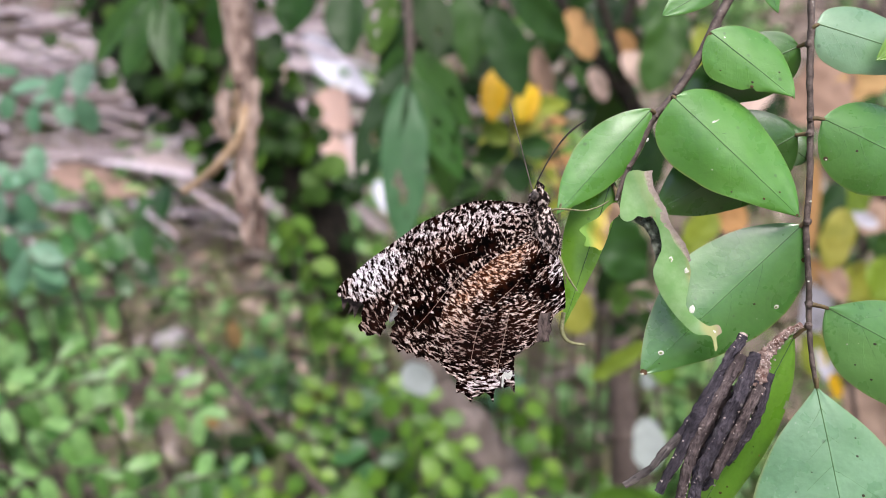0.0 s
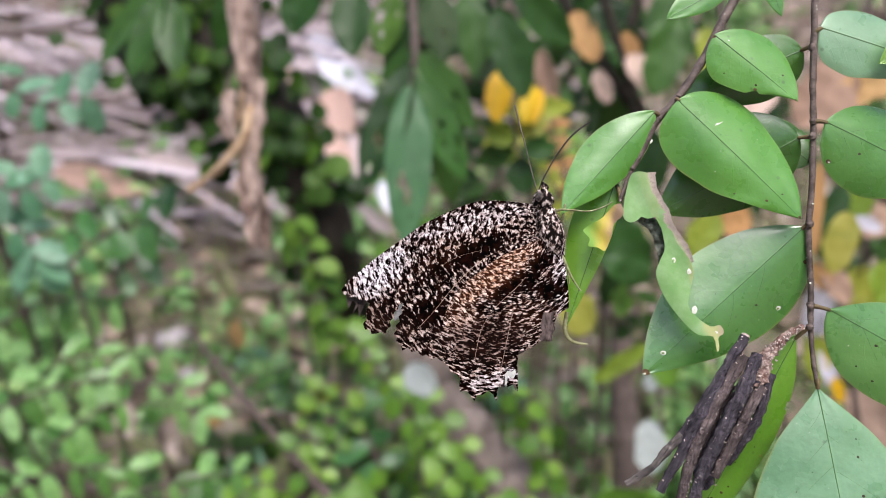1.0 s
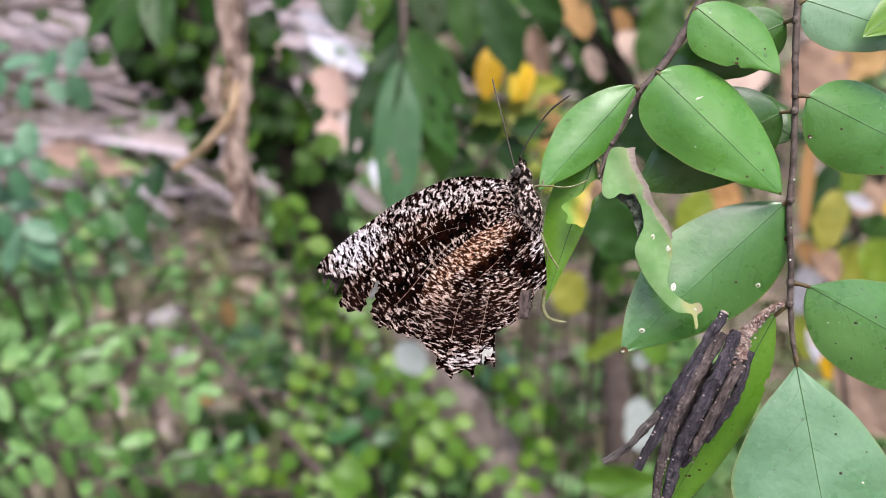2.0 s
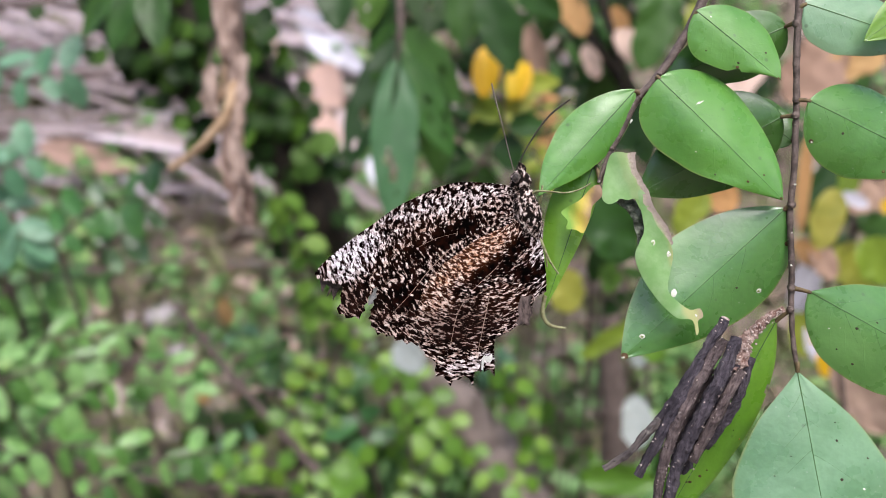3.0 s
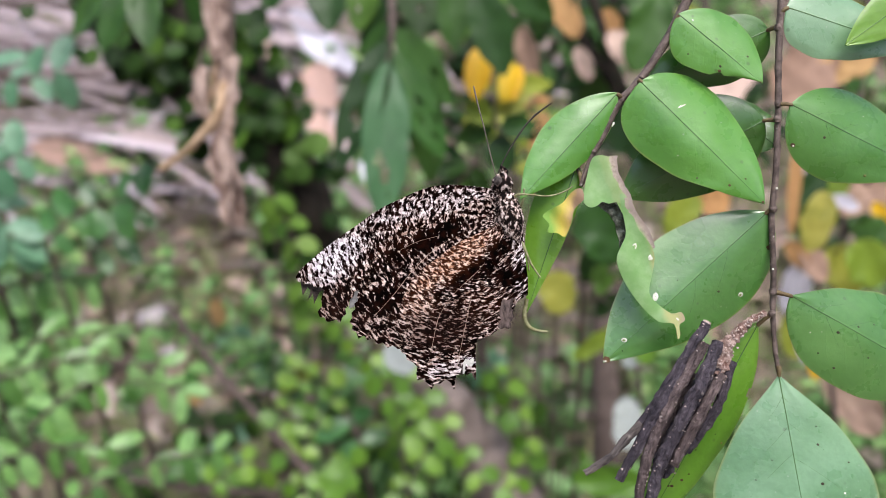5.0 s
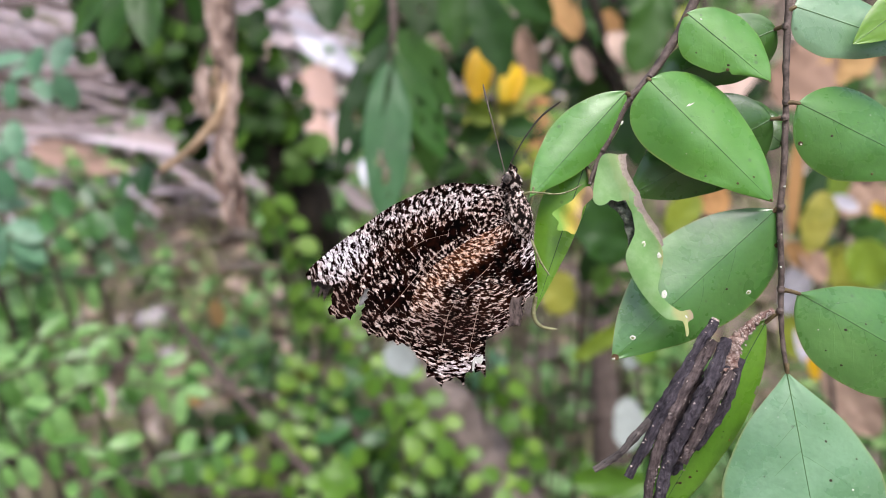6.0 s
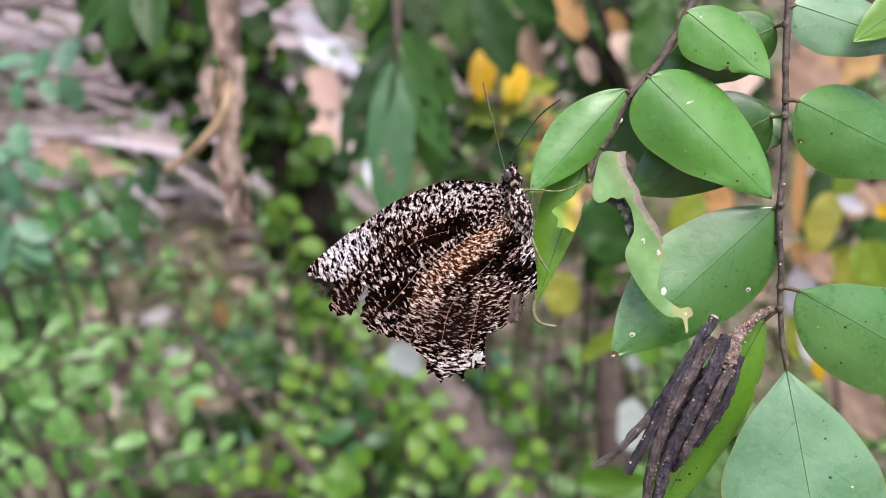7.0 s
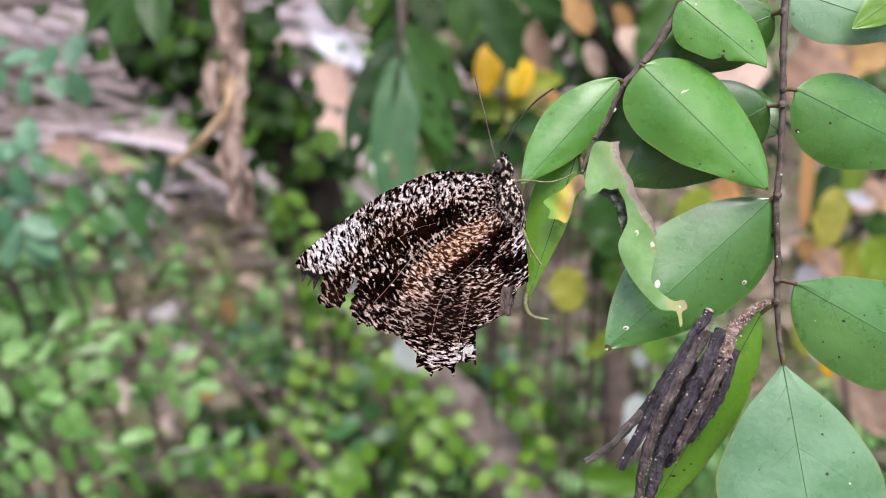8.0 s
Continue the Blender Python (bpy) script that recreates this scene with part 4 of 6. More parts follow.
hanging("yellow_leaf_spray", "thin stem with yellowing leaves", "branch",
        [(0.055, 0.743, 1.168), (0.049, 0.696, 1.108), (0.047, 0.672, 1.056), (0.052, 0.663, 1.024)], [0.003, 0.002, 0.001], STEM, [
            ((0.036, 0.682, 1.097), (0.031, 0.66, 1.053), 0.024, 8, 0), ((0.063, 0.669, 1.084), (0.054, 0.65, 1.052), 0.017, 20, 0), ((0.07, 0.668, 1.082), (0.062, 0.65, 1.052), 0.012, -20, 0),
            ((0.047, 0.668, 1.042), (0.078, 0.672, 1.059), 0.022, 0, 1), ((0.047, 0.665, 1.033), (0.023, 0.68, 1.049), 0.020, 0, 1), ((0.052, 0.664, 1.028), (0.087, 0.675, 1.03), 0.022, 0, 2),
            ((0.049, 0.675, 1.03), (0.016, 0.682, 1.016), 0.024, 0, 2), ((0.052, 0.673, 1.022), (0.057, 0.664, 0.989), 0.028, 0, 2), ((0.038, 0.693, 1.06), (0.106, 0.715, 1.064), 0.022, 0, 1)], [YELLOW, LIME, LANCE])


def build_dry_twig():
    o = Vector((-0.143, 0.54, 1.184))
    tw = thing("dry_twig", Matrix.Translation(o), "dangling dead twig with a curled tan leaf", "twig")
    for nm, pts, rad, mt in (
            ("stem", [o, (-0.141, 0.525, 1.127), (-0.136, 0.505, 1.085), (-0.139, 0.496, 1.057), (-0.133, 0.487, 1.037)], [0.0022, 0.0028, 0.003, 0.002], CURL),
            ("side_stalk", [(-0.137, 0.5, 1.075), (-0.139, 0.49, 1.056), (-0.155, 0.485, 1.037), (-0.176, 0.486, 1.022)], [0.003, 0.0032, 0.0022], STRAW),
            ("bark_flake", [(-0.157, 0.541, 1.15), (-0.15, 0.524, 1.124), (-0.146, 0.514, 1.106)], [0.003, 0.004, 0.002], CURL),
            ("bark_flake", [(-0.149, 0.502, 1.082), (-0.15, 0.499, 1.068), (-0.147, 0.495, 1.054)], [0.003, 0.005, 0.002], CURL)):
        v, f = tube(spline(pts, 8), rad, 10, 0.5, 60)
        part(nm, mesh_of(nm, scaled(v, 1.0, o), f, mt), tw)
    for pts, rad, mt in (
            ([(-0.147, 0.538, 1.178), (-0.149, 0.526, 1.130), (-0.142, 0.512, 1.098), (-0.145, 0.498, 1.062)], [0.0012, 0.0016, 0.001], STRAW),
            ([(-0.137, 0.536, 1.176), (-0.133, 0.522, 1.128), (-0.131, 0.508, 1.092)], [0.0015, 0.0018, 0.0008], STEM),
            ([(-0.154, 0.536, 1.160), (-0.146, 0.520, 1.118), (-0.151, 0.506, 1.090), (-0.156, 0.500, 1.072)], [0.001, 0.0013, 0.0008], STEM),
            ([(-0.134, 0.498, 1.066), (-0.130, 0.488, 1.040), (-0.134, 0.480, 1.016)], [0.0012, 0.0014, 0.0007], STRAW)):
        v, f = tube(spline(pts, 8), rad, 8, 0.5, 80)
        part("bark_strand", mesh_of("bark_strand", scaled(v, 1.0, o), f, mt), tw)
    for b, t, w, roll in (((-0.149, 0.532, 1.152), (-0.141, 0.504, 1.089), 0.012, -25), ((-0.149, 0.503, 1.086), (-0.147, 0.495, 1.052), 0.011, 20), ((-0.128, 0.505, 1.092), (-0.131, 0.486, 1.04), 0.018, 30), ((-0.136, 0.488, 1.049), (-0.123, 0.469, 0.988), 0.019, 15), ((-0.138, 0.529, 1.142), (-0.131, 0.507, 1.081), 0.013, 40), ((-0.144, 0.519, 1.106), (-0.14, 0.501, 1.057), 0.012, -40), ((-0.129, 0.477, 1.024), (-0.127, 0.465, 0.99), 0.012, 50)):
        bl = Blade(b, t, w, 0.4, 0.35, roll, 0.9, 0.02, wavy=0.2, seed=int(w * 1e4), facing=(0, -1, 0.2))
        part("curled_leaf", bl.mesh("curled_leaf", CURL, 0.0006, o, 30, 8, 1.0), tw)


build_dry_twig()


def build_stems():
    for name, label, pts, rad in (
            ("sapling", "bare brown woody stem leaning through the undergrowth", [(-0.374, 0.994, 0.754), (-0.263, 0.9, 0.673), (-0.153, 0.826, 0.589), (-0.095, 0.78, 0.535)], [0.004, 0.0055, 0.0075]),
            ("sapling", "thick brown woody stem leaning through the undergrowth", [(-0.075, 0.985, 0.745), (-0.010, 0.925, 0.670), (0.055, 0.875, 0.590), (0.118, 0.820, 0.500)], [0.016, 0.026, 0.036, 0.042]),
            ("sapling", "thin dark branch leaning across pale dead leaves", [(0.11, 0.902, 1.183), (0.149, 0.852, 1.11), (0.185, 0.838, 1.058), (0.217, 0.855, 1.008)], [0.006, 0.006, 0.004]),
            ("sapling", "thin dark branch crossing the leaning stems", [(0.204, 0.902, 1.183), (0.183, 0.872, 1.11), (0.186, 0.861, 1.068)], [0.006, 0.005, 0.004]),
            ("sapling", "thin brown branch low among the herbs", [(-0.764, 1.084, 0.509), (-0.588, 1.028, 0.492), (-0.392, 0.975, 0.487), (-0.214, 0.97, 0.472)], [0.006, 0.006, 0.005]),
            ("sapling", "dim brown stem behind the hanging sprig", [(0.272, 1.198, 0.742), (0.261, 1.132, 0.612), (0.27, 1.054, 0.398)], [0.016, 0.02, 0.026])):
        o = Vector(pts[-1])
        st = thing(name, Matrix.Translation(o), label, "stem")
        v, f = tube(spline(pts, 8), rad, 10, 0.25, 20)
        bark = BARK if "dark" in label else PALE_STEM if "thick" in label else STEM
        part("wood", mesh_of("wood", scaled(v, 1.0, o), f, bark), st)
        line, thick = spline(pts, 8), sum(rad) / len(rad)
        for k in (0.22, 0.48, 0.71):
            at = line[int(k * (len(line) - 1))]
            ahead = (line[int(k * (len(line) - 1)) + 1] - at).normalized()
            v, f = tube([at - ahead * thick * 0.9, at - ahead * thick * 0.3, at + ahead * thick * 0.3, at + ahead * thick * 0.9], [thick * 0.7, thick * 1.22, thick * 1.18, thick * 0.7], 10, 0.35, 40, k * 9)
            part("knot", mesh_of("knot", scaled(v, 1.0, o), f, bark), st)


build_stems()


def spray(name, label, stem, rad, leaflet_len, leaflet_w, count, material, seed, drop=0.5, group=""):
    """A leafy shoot with leaflets in pairs along it."""
    r = random.Random(seed)
    foot = Vector((stem[0][0], stem[0][1] + 0.12, 0))
    foot.z = ground_height(foot.x, foot.y)
    lead = spline([foot, (foot + Vector(stem[0])) / 2 + Vector((0.02, 0.03, 0)), Vector(stem[0])], 5)
    path = spline(stem, 10)
    o = foot
    sp = thing(name, Matrix.Translation(o), label, "shrub", group)
    v, f = tube(lead[:-1] + path, [rad * 1.3, rad, rad * 0.8, rad * 0.4], 6)
    part("stem", mesh_of("stem", scaled(v, 1.0, o), f, STEM), sp)
    me = thick_leaf("leaflet", material, leaflet_len, leaflet_w, fold=0.2, sag=0.15, a=0.6, b=0.6)
    for i in range(count):
        s = 0.15 + 0.85 * (i // 2) / max(1, (count - 1) // 2)
        k = min(len(path) - 1, int(s * (len(path) - 1)))
        d = (path[min(len(path) - 1, k + 1)] - path[max(0, k - 1)]).normalized()
        side = d.cross(Vector((0, -1, 0.4))).normalized() * (1 if i % 2 else -1)
        along = side + d * 0.35 + Vector((r.gauss(0, 0.15), r.gauss(-0.1, 0.2), -drop + r.gauss(0, 0.15)))
        m = facing_pose(path[k], along, (r.gauss(0, 0.25), -0.8, 0.9 + r.gauss(0, 0.2)), r.uniform(0.75, 1.2))
        part("leaflet", me, sp, m=Matrix.Translation(-o) @ m)


shoots = [
    ((-0.634, 0.935, 0.648), (-0.489, 0.928, 0.7), (-0.32, 0.907, 0.697), 16), ((-0.533, 0.905, 0.614), (-0.452, 0.92, 0.671), (-0.328, 0.9, 0.673), 14),
    ((-0.575, 0.974, 0.68), (-0.521, 0.954, 0.721), (-0.405, 0.984, 0.717), 12), ((-0.653, 0.99, 0.739), (-0.575, 1.002, 0.784), (-0.475, 1.002, 0.784), 12),
    ((-0.576, 0.842, 0.571), (-0.507, 0.853, 0.612), (-0.409, 0.854, 0.618), 12), ((-0.465, 0.835, 0.544), (-0.388, 0.847, 0.591), (-0.276, 0.853, 0.612), 12)]
for i, (a, b, c, n) in enumerate(shoots):
    spray("shrub_shoot", "leafy shrub shoot with paired bright green leaflets", [a, b, c], 0.003, 0.042, 0.019, n, BUSH, 40 + i, 0.9, group="shrub shoots")
chains = [
    ((-0.157, 0.903, 0.801), (-0.084, 0.854, 0.732), (-0.029, 0.815, 0.663), 16), ((-0.057, 0.854, 0.732), (0.011, 0.815, 0.663), (0.064, 0.794, 0.586), 11),
    ((-0.29, 0.84, 0.564), (-0.234, 0.849, 0.598), (-0.157, 0.838, 0.557), 12), ((0.05, 0.839, 0.752), (0.107, 0.838, 0.635), (0.079, 0.817, 0.556), 15),
    ((-0.19, 0.839, 0.947), (-0.161, 0.832, 0.884), (-0.145, 0.83, 0.798), 16), ((-0.106, 0.905, 0.614), (-0.047, 0.894, 0.572), (-0.062, 0.875, 0.5), 12)]
chains += [
    ((-0.148, 0.787, 0.56), (-0.126, 0.781, 0.616), (-0.093, 0.785, 0.629), 7), ((-0.042, 0.787, 0.56), (-0.029, 0.783, 0.622), (-0.003, 0.793, 0.66), 8),
    ((-0.176, 0.85, 0.6), (-0.15, 0.862, 0.648), (-0.118, 0.868, 0.69), 9), ((-0.205, 0.86, 0.63), (-0.18, 0.868, 0.675), (-0.165, 0.872, 0.715), 8)]
for i, (a, b, c, n) in enumerate(chains):
    spray("creeper_shoot", "trailing shoot with rounded light green leaves", [a, b, c], 0.002, 0.026, 0.021, n, VINE_OLIVE if i == 4 else VINE_LIGHT, 60 + i, 0.3, "creeper shoots")
blues = [
    ((-0.636, 1.039, 1.112), (-0.551, 1.003, 1.056), (-0.486, 1.005, 1.063), 10), ((-0.636, 1.004, 0.984), (-0.58, 0.973, 0.945), (-0.537, 0.977, 0.959), 8), ((-0.622, 0.987, 0.92), (-0.563, 0.976, 0.877), (-0.555, 0.964, 0.835), 10)]
for i, (a, b, c, n) in enumerate(blues):
    spray("shrub_shoot", "shrub shoot with dull blue-green leaves", [a, b, c], 0.003, 0.044, 0.026, n, BLUISH, 80 + i, 0.4, "blue-green shoots")
glossy = [
    ((-0.511, 0.968, 0.849), (-0.456, 0.979, 0.89), (-0.384, 0.983, 0.904), 9), ((-0.475, 1.012, 0.82), (-0.432, 1.021, 0.855), (-0.394, 1.035, 0.907), 7),
    ((-0.194, 0.882, 0.607), (-0.154, 0.896, 0.657), (-0.098, 0.9, 0.673), 9), ((-0.094, 0.853, 0.612), (-0.113, 0.864, 0.655), (-0.16, 0.877, 0.701), 7)]
for i, (a, b, c, n) in enumerate(glossy):
    spray("shrub_shoot", "shrub shoot with glossy dark green leaves", [a, b, c], 0.003, 0.046, 0.026, n, GLOSSY, 90 + i, 0.4, "dark glossy shoots")
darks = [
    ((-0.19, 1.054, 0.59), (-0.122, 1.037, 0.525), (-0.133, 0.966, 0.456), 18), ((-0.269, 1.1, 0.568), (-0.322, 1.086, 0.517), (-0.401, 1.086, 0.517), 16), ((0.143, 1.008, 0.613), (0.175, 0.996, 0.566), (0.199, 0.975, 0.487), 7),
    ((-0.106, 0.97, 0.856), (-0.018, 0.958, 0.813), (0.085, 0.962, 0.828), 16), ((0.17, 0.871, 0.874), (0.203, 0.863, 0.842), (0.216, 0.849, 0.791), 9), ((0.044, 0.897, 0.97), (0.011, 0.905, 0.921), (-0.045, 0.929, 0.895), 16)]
# leaf colour of these shoots includes shade
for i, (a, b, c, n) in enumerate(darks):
    spray("undergrowth_shoot", "undergrowth shoot with green leaves darkened for shade", [a, b, c], 0.003, 0.042, 0.024, n, VINE, 100 + i, 0.4, "undergrowth shoots")

fines = [
    ((0.121, 0.746, 0.947), (0.081, 0.749, 0.997), (0.036, 0.758, 1.032), LIME), ((0.118, 0.77, 0.96), (0.099, 0.765, 1.017), (0.087, 0.778, 1.066), DEAD_ORANGE),
    ((0.139, 0.794, 0.973), (0.126, 0.795, 1.014), (0.078, 0.791, 1.037), VINE_LIGHT)]
for i, (a, b, c, kind) in enumerate(fines):
    spray("fine_shoot", "thin shoot with tiny yellowing leaflets", [a, b, c], 0.0012, 0.016, 0.009, 26, kind, 140 + i, 0.2, "fine shoots")

# tall shoots added as a dark backing: their leaf colours imitate deep shade
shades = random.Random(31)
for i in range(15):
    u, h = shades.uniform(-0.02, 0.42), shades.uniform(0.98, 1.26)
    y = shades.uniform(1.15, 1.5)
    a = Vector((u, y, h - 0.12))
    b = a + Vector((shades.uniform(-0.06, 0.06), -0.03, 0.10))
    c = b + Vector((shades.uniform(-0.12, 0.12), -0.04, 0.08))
    spray("undergrowth_shoot", "added tall undergrowth shoot, its dark leaves standing in for shade", [a, b, c], 0.003, 0.055, 0.024, 16, (LANCE, VINE, LANCE)[i % 3], 330 + i, 0.6, "undergrowth shoots")

wild = random.Random(5)
for i in range(26):
    y = wild.uniform(0.95, 1.55)
    x = wild.uniform(-0.78, 0.12) * (0.35 + 0.7 * y)
    top = 1.1 - y * wild.uniform(0.36, 0.66)
    a = Vector((x, y, max(0.12, top - 0.14)))
    b = a + Vector((wild.uniform(-0.05, 0.05), -0.03, 0.09))
    c = b + Vector((wild.uniform(-0.10, 0.10), -0.05, wild.uniform(0.0, 0.06)))
    kind = wild.choice((BUSH, BUSH, VINE_LIGHT, BLUISH, VINE, VINE, BUSH))
    size = wild.uniform(0.02, 0.036)
    spray("shrub_shoot", "leafy green shoot of the undergrowth", [a, b, c], 0.0025, size, size * wild.uniform(0.55, 0.8), wild.randint(16, 24), kind, 200 + i, 0.35, "undergrowth shoots")
hanging("withered_spray", "thin dark branch holding pale pinkish dead leaves", "branch",
        [(0.213, 0.923, 1.221), (0.18, 0.862, 1.11), (0.186, 0.836, 1.052), (0.167, 0.82, 0.993)], [0.004, 0.003, 0.002], BARK, [
            ((0.141, 0.806, 1.096), (0.154, 0.797, 1.062), 0.019, 35, 0),
            ((0.168, 0.789, 1.109), (0.205, 0.779, 1.071), 0.034, -15, 0),
            ((0.121, 0.843, 1.155), (0.145, 0.829, 1.104), 0.03, 0, 1),
            ((0.174, 0.837, 1.133), (0.183, 0.828, 1.098), 0.024, 20, 1),
            ((0.091, 0.884, 1.116), (0.107, 0.868, 1.056), 0.028, 40, 0),
            ((0.098, 0.492, 1.003), (0.116, 0.48, 0.96), 0.035, 0, 3)], [DEAD, DEAD_ORANGE, LIME, LANCE, YELLOW, VINE_LIGHT, BLEACHED], 0.5, 0.55, 0.06)
hanging("withered_spray", "thin stem with pinkish, tan and orange withering leaves", "branch",
        [(0.412, 0.798, 1.22), (0.374, 0.742, 1.088), (0.38, 0.722, 1.011), (0.364, 0.704, 0.945)], [0.004, 0.003, 0.002], STEM, [
            ((0.313, 0.642, 1.099), (0.277, 0.629, 1.05), 0.05, 0, 0),
            ((0.354, 0.64, 1.094), (0.304, 0.634, 1.072), 0.030, 0, 1),
            ((0.281, 0.601, 1.026), (0.276, 0.582, 0.954), 0.010, 20, 1),
            ((0.33, 0.657, 1), (0.309, 0.641, 0.944), 0.024, 10, 3),
            ((0.359, 0.677, 0.999), (0.335, 0.663, 0.946), 0.028, 0, 2),
            ((0.364, 0.722, 1.089), (0.385, 0.713, 1.056), 0.02, 0, 3),
            ((0.369, 0.727, 1.109), (0.338, 0.719, 1.079), 0.018, 30, 3),
            ((0.39, 0.732, 1.128), (0.338, 0.727, 1.109), 0.03, 0, 2)], [DEAD, DEAD_ORANGE, LIME, LANCE, YELLOW, VINE_LIGHT, BLEACHED], 0.5, 0.55, 0.06)
hanging("withered_spray", "thin stem with tan and yellow-green withering leaves", "branch",
        [(0.446, 0.841, 1.226), (0.407, 0.752, 1.008), (0.39, 0.721, 0.93), (0.384, 0.708, 0.807)], [0.004, 0.003, 0.002], STEM, [
            ((0.327, 0.629, 0.975), (0.352, 0.627, 0.966), 0.012, 0, 6),
            ((0.392, 0.691, 0.974), (0.369, 0.684, 0.947), 0.026, 0, 0),
            ((0.408, 0.683, 0.944), (0.385, 0.675, 0.914), 0.028, 0, 3),
            ((0.314, 0.638, 0.93), (0.333, 0.63, 0.901), 0.022, 0, 0),
            ((0.299, 0.639, 0.934), (0.319, 0.633, 0.911), 0.016, 0, 1),
            ((0.356, 0.676, 0.919), (0.385, 0.666, 0.879), 0.04, 0, 2),
            ((0.389, 0.655, 0.917), (0.385, 0.648, 0.891), 0.014, 0, 4),
            ((0.343, 0.691, 0.899), (0.327, 0.679, 0.853), 0.03, 0, 6),
            ((0.328, 0.658, 0.85), (0.338, 0.648, 0.815), 0.014, 0, 6)], [DEAD, DEAD_ORANGE, LIME, LANCE, YELLOW, VINE_LIGHT, BLEACHED], 0.5, 0.55, 0.06)
hanging("withered_spray", "low stem with yellowing and bleached leaves", "branch",
        [(0.432, 0.705, 0.562), (0.416, 0.718, 0.689), (0.384, 0.711, 0.817), (0.363, 0.709, 0.888)], [0.004, 0.003, 0.002], STEM, [
            ((0.434, 0.791, 0.962), (0.457, 0.779, 0.916), 0.05, 0, 0),
            ((0.41, 0.742, 0.78), (0.457, 0.721, 0.7), 0.05, 30, 0),
            ((0.313, 0.611, 0.984), (0.3, 0.598, 0.936), 0.026, 10, 2),
            ((0.358, 0.639, 0.934), (0.381, 0.629, 0.897), 0.04, 0, 2),
            ((0.339, 0.651, 0.824), (0.346, 0.645, 0.802), 0.011, 0, 4),
            ((0.327, 0.657, 0.846), (0.333, 0.652, 0.829), 0.008, 0, 4),
            ((0.318, 0.66, 0.86), (0.333, 0.65, 0.82), 0.03, 0, 2),
            ((0.369, 0.695, 0.989), (0.328, 0.679, 0.929), 0.035, 0, 3)], [DEAD, DEAD_ORANGE, LIME, LANCE, YELLOW, VINE_LIGHT, BLEACHED], 0.5, 0.55, 0.06)
hanging("withered_spray", "thin stem with tan and yellow-green withering leaves", "branch",
        [(0.248, 0.791, 1.193), (0.261, 0.746, 1.062), (0.24, 0.691, 0.974), (0.261, 0.652, 0.83)], [0.004, 0.003, 0.002], STEM, [
            ((0.287, 0.72, 1.084), (0.214, 0.708, 1.039), 0.05, 10, 0),
            ((0.243, 0.629, 0.976), (0.215, 0.628, 0.971), 0.03, 0, 1),
            ((0.208, 0.611, 0.984), (0.185, 0.601, 0.949), 0.026, 0, 2),
            ((0.225, 0.734, 1.133), (0.245, 0.716, 1.069), 0.03, 0, 2),
            ((0.21, 0.759, 1.15), (0.183, 0.738, 1.073), 0.04, 0, 3)], [DEAD, DEAD_ORANGE, LIME, LANCE, YELLOW, VINE_LIGHT, BLEACHED], 0.5, 0.55, 0.06)
hanging("withered_spray", "dim stem with dark green and yellow leaves", "branch",
        [(0.475, 0.809, 1.03), (0.434, 0.77, 0.96), (0.411, 0.755, 0.904), (0.4, 0.742, 0.854)], [0.005, 0.004, 0.003], BARK, [
            ((0.426, 0.749, 0.961), (0.395, 0.74, 0.925), 0.022, 0, 3),
            ((0.409, 0.743, 0.936), (0.434, 0.734, 0.904), 0.026, 0, 3),
            ((0.401, 0.737, 0.915), (0.367, 0.728, 0.882), 0.022, 20, 3),
            ((0.395, 0.73, 0.888), (0.412, 0.723, 0.861), 0.014, 0, 4),
            ((0.42, 0.726, 0.951), (0.437, 0.718, 0.92), 0.016, 0, 4)], [DEAD, DEAD_ORANGE, LIME, LANCE, YELLOW, VINE_LIGHT, BLEACHED], 0.5, 0.55, 0.06)
hanging("leaning_spray", "low stem with light green and bleached leaves", "branch",
        [(0.185, 0.722, 0.512), (0.199, 0.737, 0.644), (0.215, 0.752, 0.737), (0.197, 0.773, 0.818)], [0.004, 0.003, 0.002], STEM, [
            ((0.184, 0.687, 0.765), (0.186, 0.673, 0.714), 0.032, 0, 6),
            ((0.201, 0.745, 0.788), (0.198, 0.74, 0.771), 0.018, 0, 6),
            ((0.198, 0.752, 0.817), (0.139, 0.742, 0.78), 0.02, 0, 2),
            ((0.216, 0.741, 0.774), (0.21, 0.755, 0.825), 0.03, 0, 5),
            ((0.216, 0.709, 0.655), (0.139, 0.71, 0.66), 0.036, 0, 5),
            ((0.114, 0.719, 0.885), (0.119, 0.707, 0.842), 0.036, 0, 2)], [DEAD, DEAD_ORANGE, LIME, LANCE, YELLOW, VINE_LIGHT, BLEACHED_GREEN], 0.5, 0.55, 0.06)


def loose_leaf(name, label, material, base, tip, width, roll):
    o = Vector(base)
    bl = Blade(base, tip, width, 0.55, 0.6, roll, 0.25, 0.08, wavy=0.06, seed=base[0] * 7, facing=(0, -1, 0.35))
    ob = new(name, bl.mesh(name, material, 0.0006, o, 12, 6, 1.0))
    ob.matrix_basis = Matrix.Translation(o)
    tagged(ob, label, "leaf")


